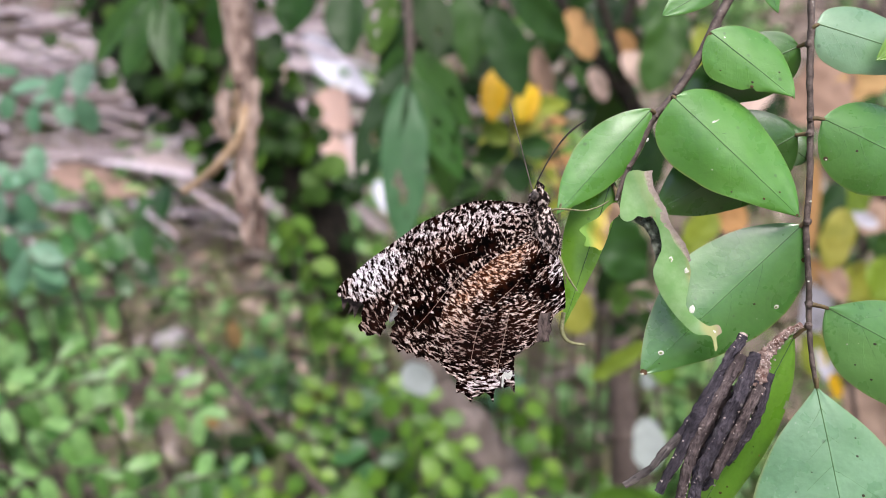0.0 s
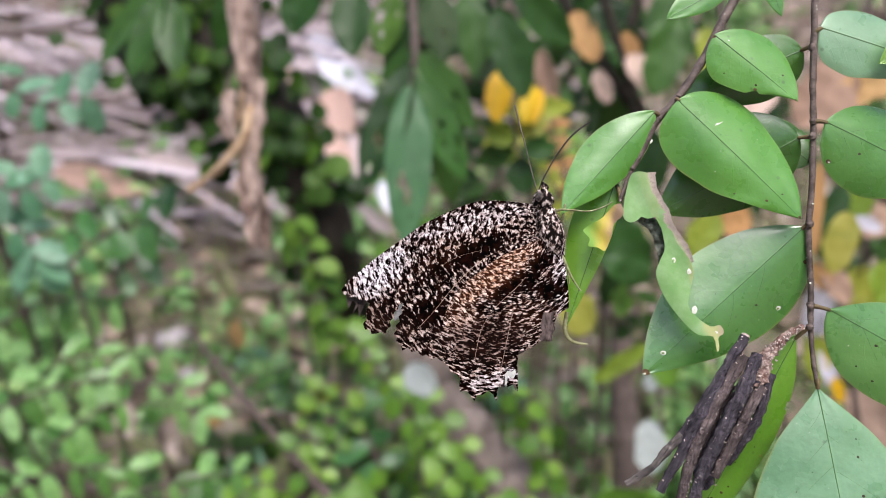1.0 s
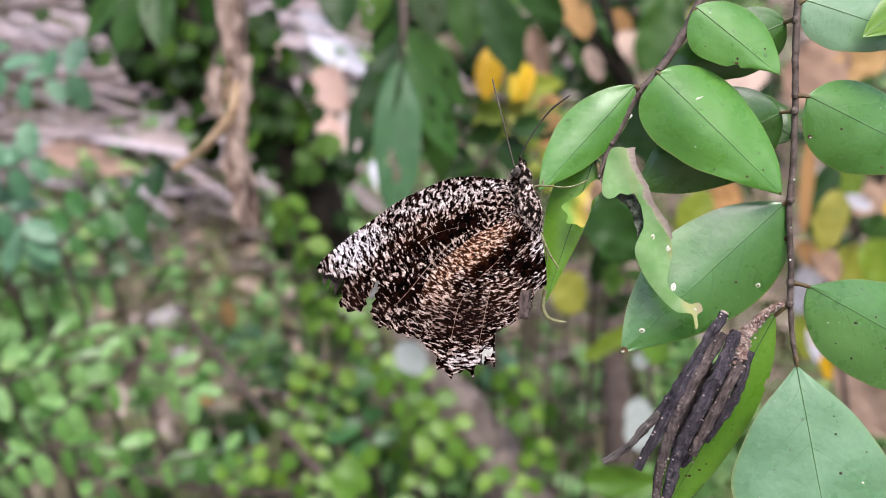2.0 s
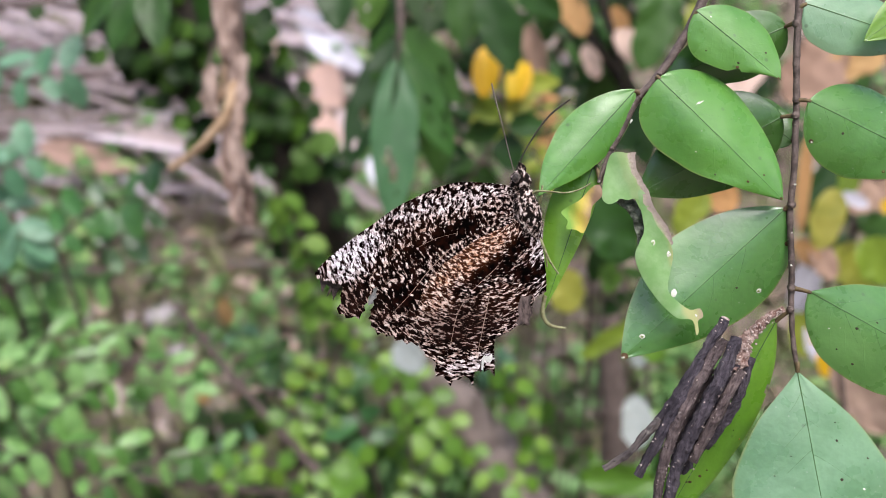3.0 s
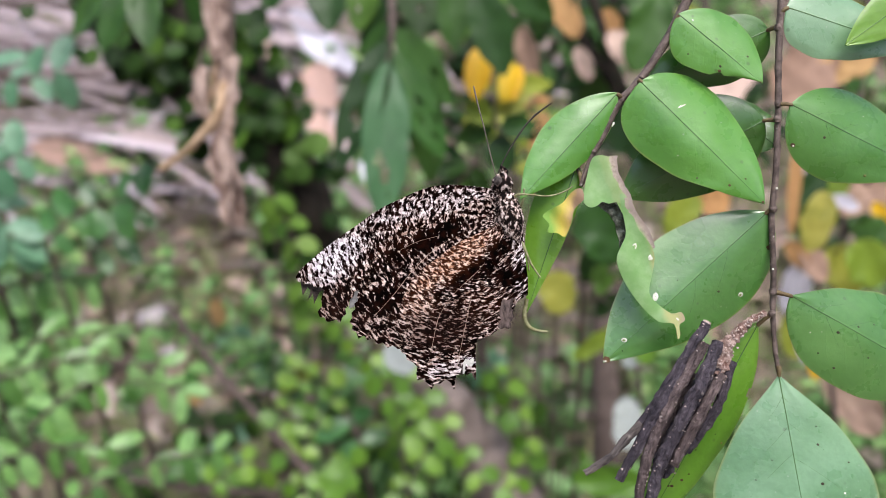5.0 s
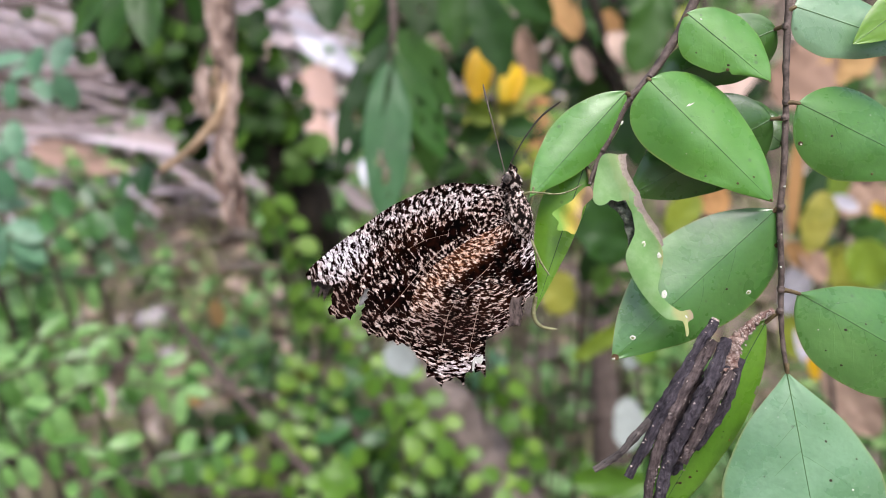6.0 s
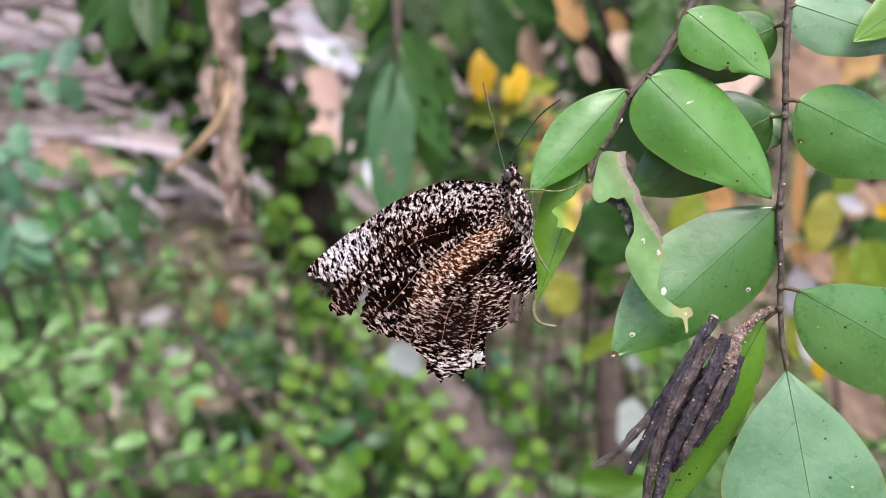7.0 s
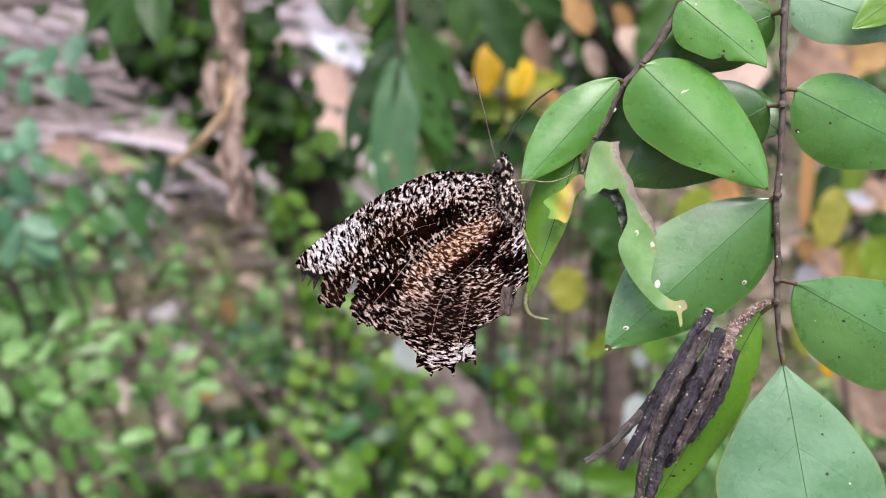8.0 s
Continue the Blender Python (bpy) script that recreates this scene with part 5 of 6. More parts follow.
def seedling(label, material, base, tip, width, roll, stalk=0.0012):
    """One leaf at the end of a thin stalk that rises from the ground."""
    b = Vector(base)
    foot = Vector((b.x + 0.03, b.y + 0.06, ground_height(b.x + 0.03, b.y + 0.06)))
    plant = thing("seedling", Matrix.Translation(foot), label, "seedling", "seedlings")
    bl = Blade(base, tip, width, 0.55, 0.6, roll, 0.25, 0.08, wavy=0.06, seed=b.x * 7, facing=(0, -1, 0.35))
    part("leaf", bl.mesh("leaf", material, 0.0006, foot, 12, 6, 1.0), plant)
    v, f = tube(spline([foot, (foot + b) / 2 + Vector((0.015, 0.02, 0)), bl.at(0.03, 0)], 6), [stalk * 1.5, stalk, stalk * 0.7], 6)
    part("stalk", mesh_of("stalk", scaled(v, 1.0, foot), f, STEM), plant)


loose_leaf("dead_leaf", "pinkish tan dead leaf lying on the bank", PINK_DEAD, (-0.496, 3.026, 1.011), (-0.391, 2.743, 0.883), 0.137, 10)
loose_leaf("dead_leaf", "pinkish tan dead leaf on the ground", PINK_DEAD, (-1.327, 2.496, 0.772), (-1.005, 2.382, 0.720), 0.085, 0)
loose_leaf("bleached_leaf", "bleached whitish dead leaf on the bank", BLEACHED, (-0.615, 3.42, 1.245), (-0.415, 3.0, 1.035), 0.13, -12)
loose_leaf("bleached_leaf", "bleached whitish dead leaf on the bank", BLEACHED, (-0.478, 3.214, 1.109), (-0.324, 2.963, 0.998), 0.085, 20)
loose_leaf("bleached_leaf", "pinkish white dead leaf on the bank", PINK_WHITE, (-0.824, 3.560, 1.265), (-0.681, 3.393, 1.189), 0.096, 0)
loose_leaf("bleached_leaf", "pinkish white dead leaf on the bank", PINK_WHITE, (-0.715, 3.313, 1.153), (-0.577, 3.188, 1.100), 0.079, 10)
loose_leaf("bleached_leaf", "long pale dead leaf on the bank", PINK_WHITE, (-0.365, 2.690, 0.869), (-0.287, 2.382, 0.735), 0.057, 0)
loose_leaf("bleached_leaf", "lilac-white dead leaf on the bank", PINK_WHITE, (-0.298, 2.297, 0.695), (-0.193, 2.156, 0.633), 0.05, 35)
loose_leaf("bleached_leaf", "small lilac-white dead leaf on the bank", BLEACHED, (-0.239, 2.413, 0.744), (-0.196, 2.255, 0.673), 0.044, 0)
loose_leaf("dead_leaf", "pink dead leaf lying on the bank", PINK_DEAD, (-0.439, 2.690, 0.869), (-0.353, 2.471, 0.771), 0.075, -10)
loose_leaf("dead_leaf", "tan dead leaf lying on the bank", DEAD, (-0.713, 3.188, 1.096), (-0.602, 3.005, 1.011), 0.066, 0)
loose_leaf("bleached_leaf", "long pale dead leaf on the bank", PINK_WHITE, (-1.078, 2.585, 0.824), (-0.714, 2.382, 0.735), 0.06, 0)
seedling("thin seedling with a small orange dead leaf", DEAD_ORANGE, (-0.35, 1.139, 0.713), (-0.341, 1.127, 0.671), 0.026, 0)
seedling("thin seedling with a small pink dead leaf", DEAD, (-0.392, 1.123, 0.654), (-0.375, 1.123, 0.654), 0.02, 0)
seedling("thin seedling with a small rust-red dead leaf", DEAD_ORANGE, (-0.352, 1.01, 0.62), (-0.345, 1.004, 0.597), 0.022, 0)
seedling("thin seedling with a small orange dead leaf", DEAD_ORANGE, (-0.132, 0.911, 0.636), (-0.128, 0.903, 0.607), 0.022, 0)
seedling("thin seedling with a bleached greenish leaf", BLEACHED_GREEN, (-0.054, 0.747, 0.796), (-0.026, 0.739, 0.768), 0.032, 0)
seedling("thin seedling with a yellowing leaf", LIME, (-0.146, 0.881, 0.716), (-0.199, 0.871, 0.679), 0.02, 0)
seedling("seedling with one broad bright green leaf", VINE_LIGHT, (-0.098, 0.716, 0.682), (-0.111, 0.688, 0.645), 0.034, 10, 0.0018)


def build_stones():
    for at, size in (((-0.782, 2.004, 0.362), 0.055), ((-0.717, 1.879, 0.305), 0.035)):
        bm = bmesh.new()
        bmesh.ops.create_icosphere(bm, subdivisions=3, radius=size)
        for v in bm.verts:
            v.co *= 1 + 0.35 * noise.noise(v.co * 9 + Vector((size * 50, 0, 0)))
            v.co.z *= 0.6
        me = bpy.data.meshes.new("stone")
        bm.to_mesh(me)
        bm.free()
        me.materials.append(ROCK)
        ob = new("stone", me)
        ob.matrix_basis = Matrix.Translation(at)
        tagged(ob, "pale grey stone lying on the earth", "stone")


build_stones()

# ---- the sprig: two twigs with glossy leaves ----
left_o = (45.78, 45.47, 0)
left = thing("leafy_twig", at_sprig(left_o), "slanting brown twig with glossy green and chewed leaves", "twig")
rod("stem", spline([(52.54, 57.21, -1), (45.78, 45.47, 0), (42.48, 39.07, 0), (37.39, 31.44, 0.5), (33.49, 27.22, 0.5), (30.92, 21.88, 0.5), (28.56, 17.36, 0.5), (26.65, 12.24, 0.3)], 8), [0.95, 0.85, 0.75, 0.72, 0.65, 0.5, 0.4], TWIG, left, "", left_o, 0.22, 0.9)
A_leaf, A_blade = leaf(left, left_o, (33.93, 27.86, 0.4), (33.12, 28.93, 1.2), (15.55, 9.76, 2), (5.9, 0.85, 1.0), (4.3, 0.85, 1.15), LEAF, roll=2, seed=1, fold=-0.17, sag=0.02)
B_leaf, B_blade = leaf(left, left_o, (37.11, 31.06, 0.8), (36.99, 30.79, 2), (59.22, 8.98, 3), (8.6, 0.36, 1.0), (9.6, 0.58, 0.88), LEAF, "large glossy green leaf with a white scar", seed=2, roll=-6, fold=-0.2, sag=0.03)
C_leaf, C_blade = leaf(left, left_o, (43.4, 40.83, 0), (43.86, 42.94, 1.5), (59.15, 30.59, 2), (6.1, 0.6, 1.45), (7.1, 0.8, 0.92), LEAF, seed=3, roll=-5, fold=-0.17, notches=((0.63, 1, 0.04, 0.26),))
leaf(left, left_o, (48.87, 51.65, 0), (47.09, 52.51, 1), (35.52, 46.27, 1), (3.2, 0.6, 0.8), (2.4, 0.6, 0.9), LEAF, seed=4)
leaf(left, left_o, (50.62, 54.75, 0), (52.82, 56.4, 1), (56.71, 46.57, 1), (2.0, 0.6, 0.9), (2.0, 0.6, 0.9), LEAF, seed=5)
leaf(left, left_o, (26.97, 12.66, 0.2), (26.26, 16.36, -1.5), (16.9, -11.65, -2.5), (5.7, 0.6, 1.35), (2.6, 0.5, 1.2), LEAF_YELLOW, "narrow yellow-green leaf behind the butterfly", seed=6, roll=8, fold=-0.1)
rod("leaf_tip", spline([(17.15, -8.26, -2), (16.73, -11.61, -2), (17.99, -13.7, -2), (20.91, -14.33, -2)], 6), [0.42, 0.44, 0.34, 0.22], LEG, left, "curled pale leaf tip", left_o)

for at, r in (((32.35, 23.24, 1), 0.2), ((28.89, 18.34, 0.9), 0.5), ((37.49, 31.65, 0.9), 0.6), ((43.35, 40.78, 0.5), 0.55), ((34.01, 27.56, 0.9), 0.5)):
    rod("bud", spline([Vector(at) - Vector((0.2, 0.35, 0)), Vector(at), Vector(at) + Vector((0.15, 0.4, 0))], 3), [r * 0.5, r, r * 0.6], (TWIG if r > 0.4 else PALE), left, "small bud at a leaf node", left_o, 0.3, 2.0, 8)

# what caterpillars left of three leaves
def eaten(x, y):
    return 2.1 + 0.25 * math.sin(x * 0.8 + y * 0.5)


sheet("leaf_scrap", spline([(28.35, 17.0), (29.58, 17.6), (31.0, 17.4), (32.2, 17.0), (32.5, 15.0), (33.2, 12.6), (34.3, 10.2), (33.9, 8.9), (32.7, 9.3), (31.4, 9.0), (30.2, 9.3), (29.2, 8.6), (28.0, 8.3), (26.93, 9.08), (26.82, 10.81), (27.5, 14.2)], 3, True), eaten, 0.9, 0.2, CHEWED_GREEN, left, "pale green remnant of a chewed leaf", left_o)
sheet("leaf_scrap", spline([(26.33, 11.64), (26.73, 9.72), (25.11, 8), (24.5, 5.57), (23.49, 3.14), (22.07, 3.75), (20.25, 3.95), (20.66, 5.37), (19.44, 6.78), (21.06, 8), (23.09, 9.21), (24.91, 11.24)], 3, True), lambda x, y: 2.5 + 0.3 * math.sin(x * 1.1 + y), 0.8, 0.22, YELLOWED, left, "yellowed scrap of a chewed leaf", left_o)
sheet("leaf_scrap", spline([(33.2, 10.4), (34.6, 10.0), (35.64, 6.78), (36.66, 4.35), (38.68, 1.72), (39.49, -0.71), (39.09, -3.75), (38.48, -6.78), (39.9, -8.81), (42.53, -10.63), (44.35, -10.43), (44.96, -11.85), (43.95, -12.66), (44.05, -14.48), (43.54, -15.09), (42.93, -12.45), (40.1, -12.05), (37.26, -9.42), (34.83, -6.18), (33.21, -2.94), (32.71, -0.51), (33.62, 1.72), (34.43, 4.15)], 3, True), eaten, 0.9, 0.22, CHEWED, left, "half-eaten pale leaf with a yellow margin and holes", left_o)


def dried_margin():
    """The withered margin of the chewed leaf; UV runs along it and from the green side to the dry edge."""
    inner = spline([(29.9, 17.2, 0), (30.7, 14.8, 0), (31.5, 12.4, 0), (32.5, 9.9, 0), (33.7, 7.4, 0), (35.4, 4.5, 0), (37.2, 2.2, 0), (38.9, 0.6, 0)], 6)
    outer = spline([(32.9, 17.6, 0), (32.8, 15.2, 0), (33.7, 13.0, 0), (35.2, 10.3, 0), (35.8, 8.2, 0), (37.0, 6.2, 0), (38.5, 4.1, 0), (39.5, 1.2, 0)], 6)
    n, across = len(inner), 6
    verts, uv, faces = [], [], []
    for lift_by in (0.15, 0.03):
        for i, (a, b) in enumerate(zip(inner, outer)):
            ragged = 1 + 0.10 * noise.noise(Vector((i * 0.75, 3.0, 0))) + 0.07 * noise.noise(Vector((i * 2.1, 9.0, 0)))
            for j in range(across + 1):
                q = a + (b - a) * ragged * j / across
                verts.append((q.x, q.y, eaten(q.x, q.y) + lift_by - 0.10 * (1 - j / across) + 0.05 * noise.noise(Vector((q.x, q.y, 4.0)))))
                uv.append((i / n, j / across))
    row, half = across + 1, n * (across + 1)
    for i in range(n - 1):
        for j in range(across):
            q = i * row + j
            faces += [(q, q + row, q + row + 1, q + 1), (half + q, half + q + 1, half + q + row + 1, half + q + row)]
    rim = [j for j in range(row)] + [i * row + across for i in range(1, n)] + [(n - 1) * row + j for j in range(across - 1, -1, -1)] + [i * row for i in range(n - 2, 0, -1)]
    faces += [(p, q, half + q, half + p) for p, q in zip(rim, rim[1:] + rim[:1])]
    part("dried_margin", mesh_of("dried_margin", scaled(verts, 0.001, left_o), faces, DRIED, uv), left, "dried grey-brown leaf margin")


dried_margin()
sheet("web_scrap", spline([(29.6, 8.9), (31.4, 9.6), (33.2, 9.0), (34.8, 7.2), (35.6, 5.2), (34.9, 3.2), (34.0, 0.2), (33.5, 2.4), (33.1, 4.2), (32.7, 5.7), (31.8, 7.1), (30.8, 8.0)], 3, True), lambda x, y: 0.3 + 0.45 * math.sin(y * 2.2 + x) * math.sin(x * 2.7), 0.35, 0.2, WEB, left, "grey web with frass", left_o)

for at, r in (((35.9, 1.3, 2.3), 0.62), ((38.9, -0.5, 2.3), 0.66), ((39.6, -7.6, 2.3), 0.74), ((43.6, -11.66, 2.3), 0.3)):
    disc((at[0], at[1], eaten(at[0], at[1]) + 0.115), r, (0, 0, 1), left_o, PALE, "hole_rim", left, "whitish scar on a chewed leaf", squash=0.7, turn=at[0])
    disc((at[0], at[1], eaten(at[0], at[1]) + 0.15), r * (0.55 if at[1] > 1 else 0.12), (0, 0, 1), left_o, CHEWED_GREEN, "hole", left, "small hole in a chewed leaf", squash=0.7, turn=at[0])

right_o = (62.89, 49.59, 0)
right = thing("leafy_twig", at_sprig(right_o), "straight hanging brown twig with broad glossy green leaves", "twig")
rod("stem", spline([(63.75, 60.33, -1), (62.99, 45.47, 0), (62.71, 35.23, -0.3), (62.7, 24.94, -0.5), (62.29, 14.59, -0.5), (61.61, 6.32, -0.6), (61.92, -3, -0.6), (61.81, -10.25, -0.6), (62.04, -16.44, -0.4), (62.68, -22.06, 0)], 7), [0.66, 0.62, 0.6, 0.58, 0.56, 0.54, 0.46, 0.4], TWIG, right, "", right_o, 0.25, 0.9)
leaf(right, right_o, (62.76, 41.25, -0.4), (61.81, 41.24, -2.5), (39.8, 31.6, -4.5), (6.0, 0.5, 0.8), (6.4, 0.45, 1.0), LEAF_SHADED, "green leaf behind the others, shade in its colour", seed=11, roll=-8, fold=-0.1)
leaf(right, right_o, (62.6, 24.31, -0.5), (60.86, 24.57, -2), (34.9, 10.22, -4.5), (9.3, 0.5, 0.9), (8.2, 0.6, 1.0), LEAF_SHADED, "deep green leaf behind the others, shade in its colour", seed=12, roll=-10, fold=-0.1)
leaf(right, right_o, (62.49, 23.38, -0.5), (64.62, 20.32, -6), (54.06, 30.08, -8), (4.5, 0.5, 0.8), (4.5, 0.5, 0.8), LEAF_SHADED, "green leaf behind the others, shade in its colour", seed=13, roll=10)
D_leaf, D_blade = leaf(right, right_o, (61.71, 8.39, -0.6), (60.95, 7.58, -1), (31.16, -20.01, -1.5), (9.7, 0.85, 0.95), (10.2, 0.6, 1.05), LEAF_HALF_SHEEN, "broad green leaf with small holes", seed=14, roll=5, fold=-0.17, sag=0.02)
leaf(right, right_o, (62.89, 43.61, 0), (63.8, 44.48, 0.5), (88.25, 36.7, 0), (6.7, 0.4, 1.1), (6.7, 0.5, 0.9), LEAF_SHEEN, seed=15, roll=-8, fold=-0.1, sag=0.02)
G_leaf, G_blade = leaf(right, right_o, (62.66, 27.19, -0.4), (64.75, 27.11, 0), (91.48, 14.33, -1), (9.0, 0.55, 1.1), (9.2, 0.8, 1.0), LEAF_MID, "broad green leaf with a rust spot", seed=16, roll=-8, fold=-0.22, sag=0.03)
H_leaf, H_blade = leaf(right, right_o, (61.77, -6.93, -0.5), (64.75, -7.53, 0), (93.41, -23.4, 0), (10.2, 0.55, 0.6), (10.2, 1.05, 0.65), LEAF_HALF_SHEEN, seed=17, roll=-8, fold=-0.24, sag=0.03)
K_leaf, K_blade = leaf(right, right_o, (62.58, -20.52, 0), (62.49, -21.72, 0.2), (65.99, -59.72, 9), (14.2, 1.15, 0.9), (14.2, 1.2, 0.95), LEAF_SHEEN, "broad green leaf at the end of the twig, sheen in its colour", seed=18, roll=4, fold=-0.06, sag=0.02)
L_leaf, L_blade = leaf(right, right_o, (61.67, -10.76, -0.5), (59.6, -12.61, -1.5), (35.63, -59.28, -4), (5.0, 0.6, 0.8), (6.9, 1.1, 1.7), LEAF_YELLOW, "folded yellow-green leaf behind the stick case", seed=19, roll=-6, fold=-0.1, wavy=0.04, holes=((0.285, -1.0, 0.026),))
leaf(right, right_o, None, (89.08, 48.81, 5), (72.91, 36.86, 4), (4.2, 0.6, 0.9), (4.2, 0.6, 0.9), LEAF_YELLOW, "bright yellow-green leaf tip", seed=20)


for at, r in (((62.48, 40.93, 0), 0.72), ((62.37, 24.43, 0), 0.72), ((62.37, 27.11, 0), 0.6), ((61.55, 8.14, 0), 0.72), ((61.55, -6.91, 0), 0.72), ((61.45, -10.83, 0), 0.68), ((62.07, 11.82, 0.45), 0.2), ((61.35, -2.77, 0.45), 0.19)):
    rod("bud", spline([Vector(at) - Vector((0, r * 0.8, 0)), Vector(at), Vector(at) + Vector((0, r * 0.8, 0))], 3), [r * 0.8, r, r * 0.8], (TWIG if r > 0.4 else PALE), right, "small bud at a leaf node", right_o, 0.3, 2.0, 10)


def blemish(ob, bl, origin, s, t, r, material, name, label, squash=0.8, turn=0.0, lift=0.095):
    e = 0.02
    nrm = (bl.at(s, t + e * 4) - bl.at(s, t - e * 4)).cross(bl.at(s + e, t) - bl.at(s - e, t)).normalized()
    nrm = nrm if nrm.z > 0 else -nrm
    disc(bl.at(s, t, lift), r * 0.62, nrm, origin, material, name, ob, label, squash=squash, turn=turn)


blemish(B_leaf, B_blade, left_o, 0.272, -0.26, 1.25, PALE, "scar", "white scratch", 0.16, 0.75)
blemish(B_leaf, B_blade, left_o, 0.262, -0.20, 0.85, PALE, "scar", "white scratch", 0.18, 0.95)


def side_veins(ob, bl, o, *runs, r=0.04):
    """Faint raised veins that leave the midrib at a slant."""
    for s, t, ahead in runs:
        line = [bl.at(s + ahead * (i / 8) ** 1.2, t * i / 8, 0.06) for i in range(9)]
        v, f = tube(line, [r, r * 0.8, r * 0.3], 6, 0.3, 2.0)
        part("side_vein", mesh_of("side_vein", scaled(v, 0.001, o), f, RIB), ob)


side_veins(D_leaf, D_blade, right_o, (0.24, -0.62, 0.26), (0.44, -0.7, 0.20), (0.30, 0.5, 0.22), (0.62, 0.55, 0.16))
side_veins(G_leaf, G_blade, right_o, (0.10, 0.6, 0.22), (0.24, 0.66, 0.24), (0.16, -0.55, 0.22), (0.36, -0.6, 0.22))
side_veins(H_leaf, H_blade, right_o, (0.12, -0.7, 0.26), (0.22, 0.6, 0.26), (0.36, -0.6, 0.24), (0.42, 0.55, 0.2))
side_veins(K_leaf, K_blade, right_o, (0.10, -0.7, 0.20), (0.10, 0.7, 0.18), (0.22, -0.72, 0.22), (0.24, 0.7, 0.20), (0.36, 0.66, 0.20), (0.38, -0.66, 0.2))
side_veins(B_leaf, B_blade, left_o, (0.30, -0.6, 0.24), (0.46, 0.55, 0.22), r=0.028)
side_veins(A_leaf, A_blade, left_o, (0.14, 0.6, 0.26), (0.26, 0.62, 0.26), (0.40, -0.6, 0.24), r=0.03)


def mark(ob, bl, o, *marks):
    for i, (s, t, r, mt) in enumerate(marks):
        blemish(ob, bl, o, s, t, r, mt, "blemish", "small leaf blemish", lift=0.092 + 0.01 * i)


mark(D_leaf, D_blade, right_o,
     (0.33, -0.78, 0.85, PALE), (0.333, -0.78, 0.5, LEAF_SHADED), (0.86, 0.10, 0.85, PALE), (0.862, 0.10, 0.5, LEAF_SHADED), (0.40, -0.45, 0.4, BLACK), (0.978, 0.0, 1.1, RUST), (0.988, 0.1, 0.5, PALE), (0.10, -0.75, 0.8, RUST), (0.9, -0.3, 0.22, BLACK), (0.5, 0.2, 0.18, BLACK))
mark(G_leaf, G_blade, right_o,
     (0.13, 0.86, 0.75, RUST), (0.135, 0.86, 0.35, PALE), (0.28, 0.30, 0.45, BLACK), (0.62, 0.78, 0.45, RUST), (0.62, 0.78, 0.2, LEAF_YELLOW), (0.47, -0.52, 0.24, PALE), (0.7, -0.2, 0.25, BLACK), (0.4, -0.2, 0.18, BLACK))
mark(H_leaf, H_blade, right_o,
     (0.33, 0.18, 0.5, BLACK), (0.42, -0.12, 0.35, BLACK), (0.2, 0.5, 0.26, PALE), (0.42, 0.75, 0.4, BLACK), (0.30, 0.7, 0.3, BLACK), (0.5, -0.3, 0.24, BLACK), (0.55, 0.3, 0.3, BLACK), (0.25, 0.35, 0.16, PALE))
mark(K_leaf, K_blade, right_o,
     (0.33, -0.42, 0.4, BLACK), (0.50, -0.30, 0.5, BLACK), (0.55, -0.55, 0.36, PALE), (0.42, -0.75, 0.3, BLACK), (0.25, -0.55, 0.25, BLACK), (0.38, 0.3, 0.2, BLACK), (0.46, 0.5, 0.22, BLACK))
mark(L_leaf, L_blade, right_o,
     (0.655, -0.15, 0.55, RUST), (0.66, -0.02, 0.4, RUST), (0.62, -0.35, 0.5, RUST), (0.59, -0.45, 0.35, RUST), (0.5, -0.2, 0.25, BLACK), (0.42, -0.5, 0.25, BLACK), (0.44, -0.85, 0.4, YELLOWED))
mark(C_leaf, C_blade, left_o,
     (0.60, 0.62, 0.4, BLACK), (0.74, -0.42, 0.34, BLACK), (0.975, 0.0, 0.4, RUST), (0.14, -0.2, 0.3, PALE), (0.3, 0.7, 0.25, RUST), (0.62, 0.97, 0.5, RUST))
mark(B_leaf, B_blade, left_o,
     (0.985, 0.0, 0.45, RUST), (0.78, 0.55, 0.4, RUST), (0.62, 0.82, 0.3, BLACK), (0.82, -0.15, 0.3, RUST), (0.45, 0.6, 0.2, PALE), (0.5, -0.6, 0.16, PALE))

# ---- the bagworm's case of cut sticks ----
case_o = (60, -10.72, 0)
case = thing("stick_case", at_sprig(case_o), "insect case of bundled dark twigs hanging from the leaf stalk", "insect case")
rod("silk_neck", spline([(60.21, -10.72, 0), (57.71, -11.83, 0.3), (54.74, -14.45, 0.8), (52.33, -17.48, 1.2), (51.18, -21.39, 1)], 8), [0.4, 0.55, 0.9, 1.5, 2.0], SILK, case, "reddish silk neck crusted with pale bark crumbs", case_o, 0.8, 1.6, 16)
STICKS = []


def stick(bark, pts, rad):
    STICKS.append((spline(pts, 12), rad))
    rod("stick", STICKS[-1][0], rad, bark, case, "", case_o, 0.46, 0.9, 18, seed=len(STICKS) * 5)


stick(STICK, [(48.96, -12.55, 1.5), (44.49, -18.87, 3), (39.91, -25.43, 3.5), (36.12, -31.17, 3)], [0.9, 0.92, 0.88, 0.7])
stick(STICK_PALE, [(36.87, -29.92, 3.2), (33.65, -33.35, 3.2), (31.23, -35.96, 3.2), (26.84, -38.84, 3)], [0.77, 0.73, 0.60, 0.56])
stick(STICK, [(44.27, -19.53, 4), (40.48, -25.63, 4.6), (36.6, -32.7, 4.2), (32.77, -39.91, 3.5)], [0.82, 0.99, 0.95, 0.73])
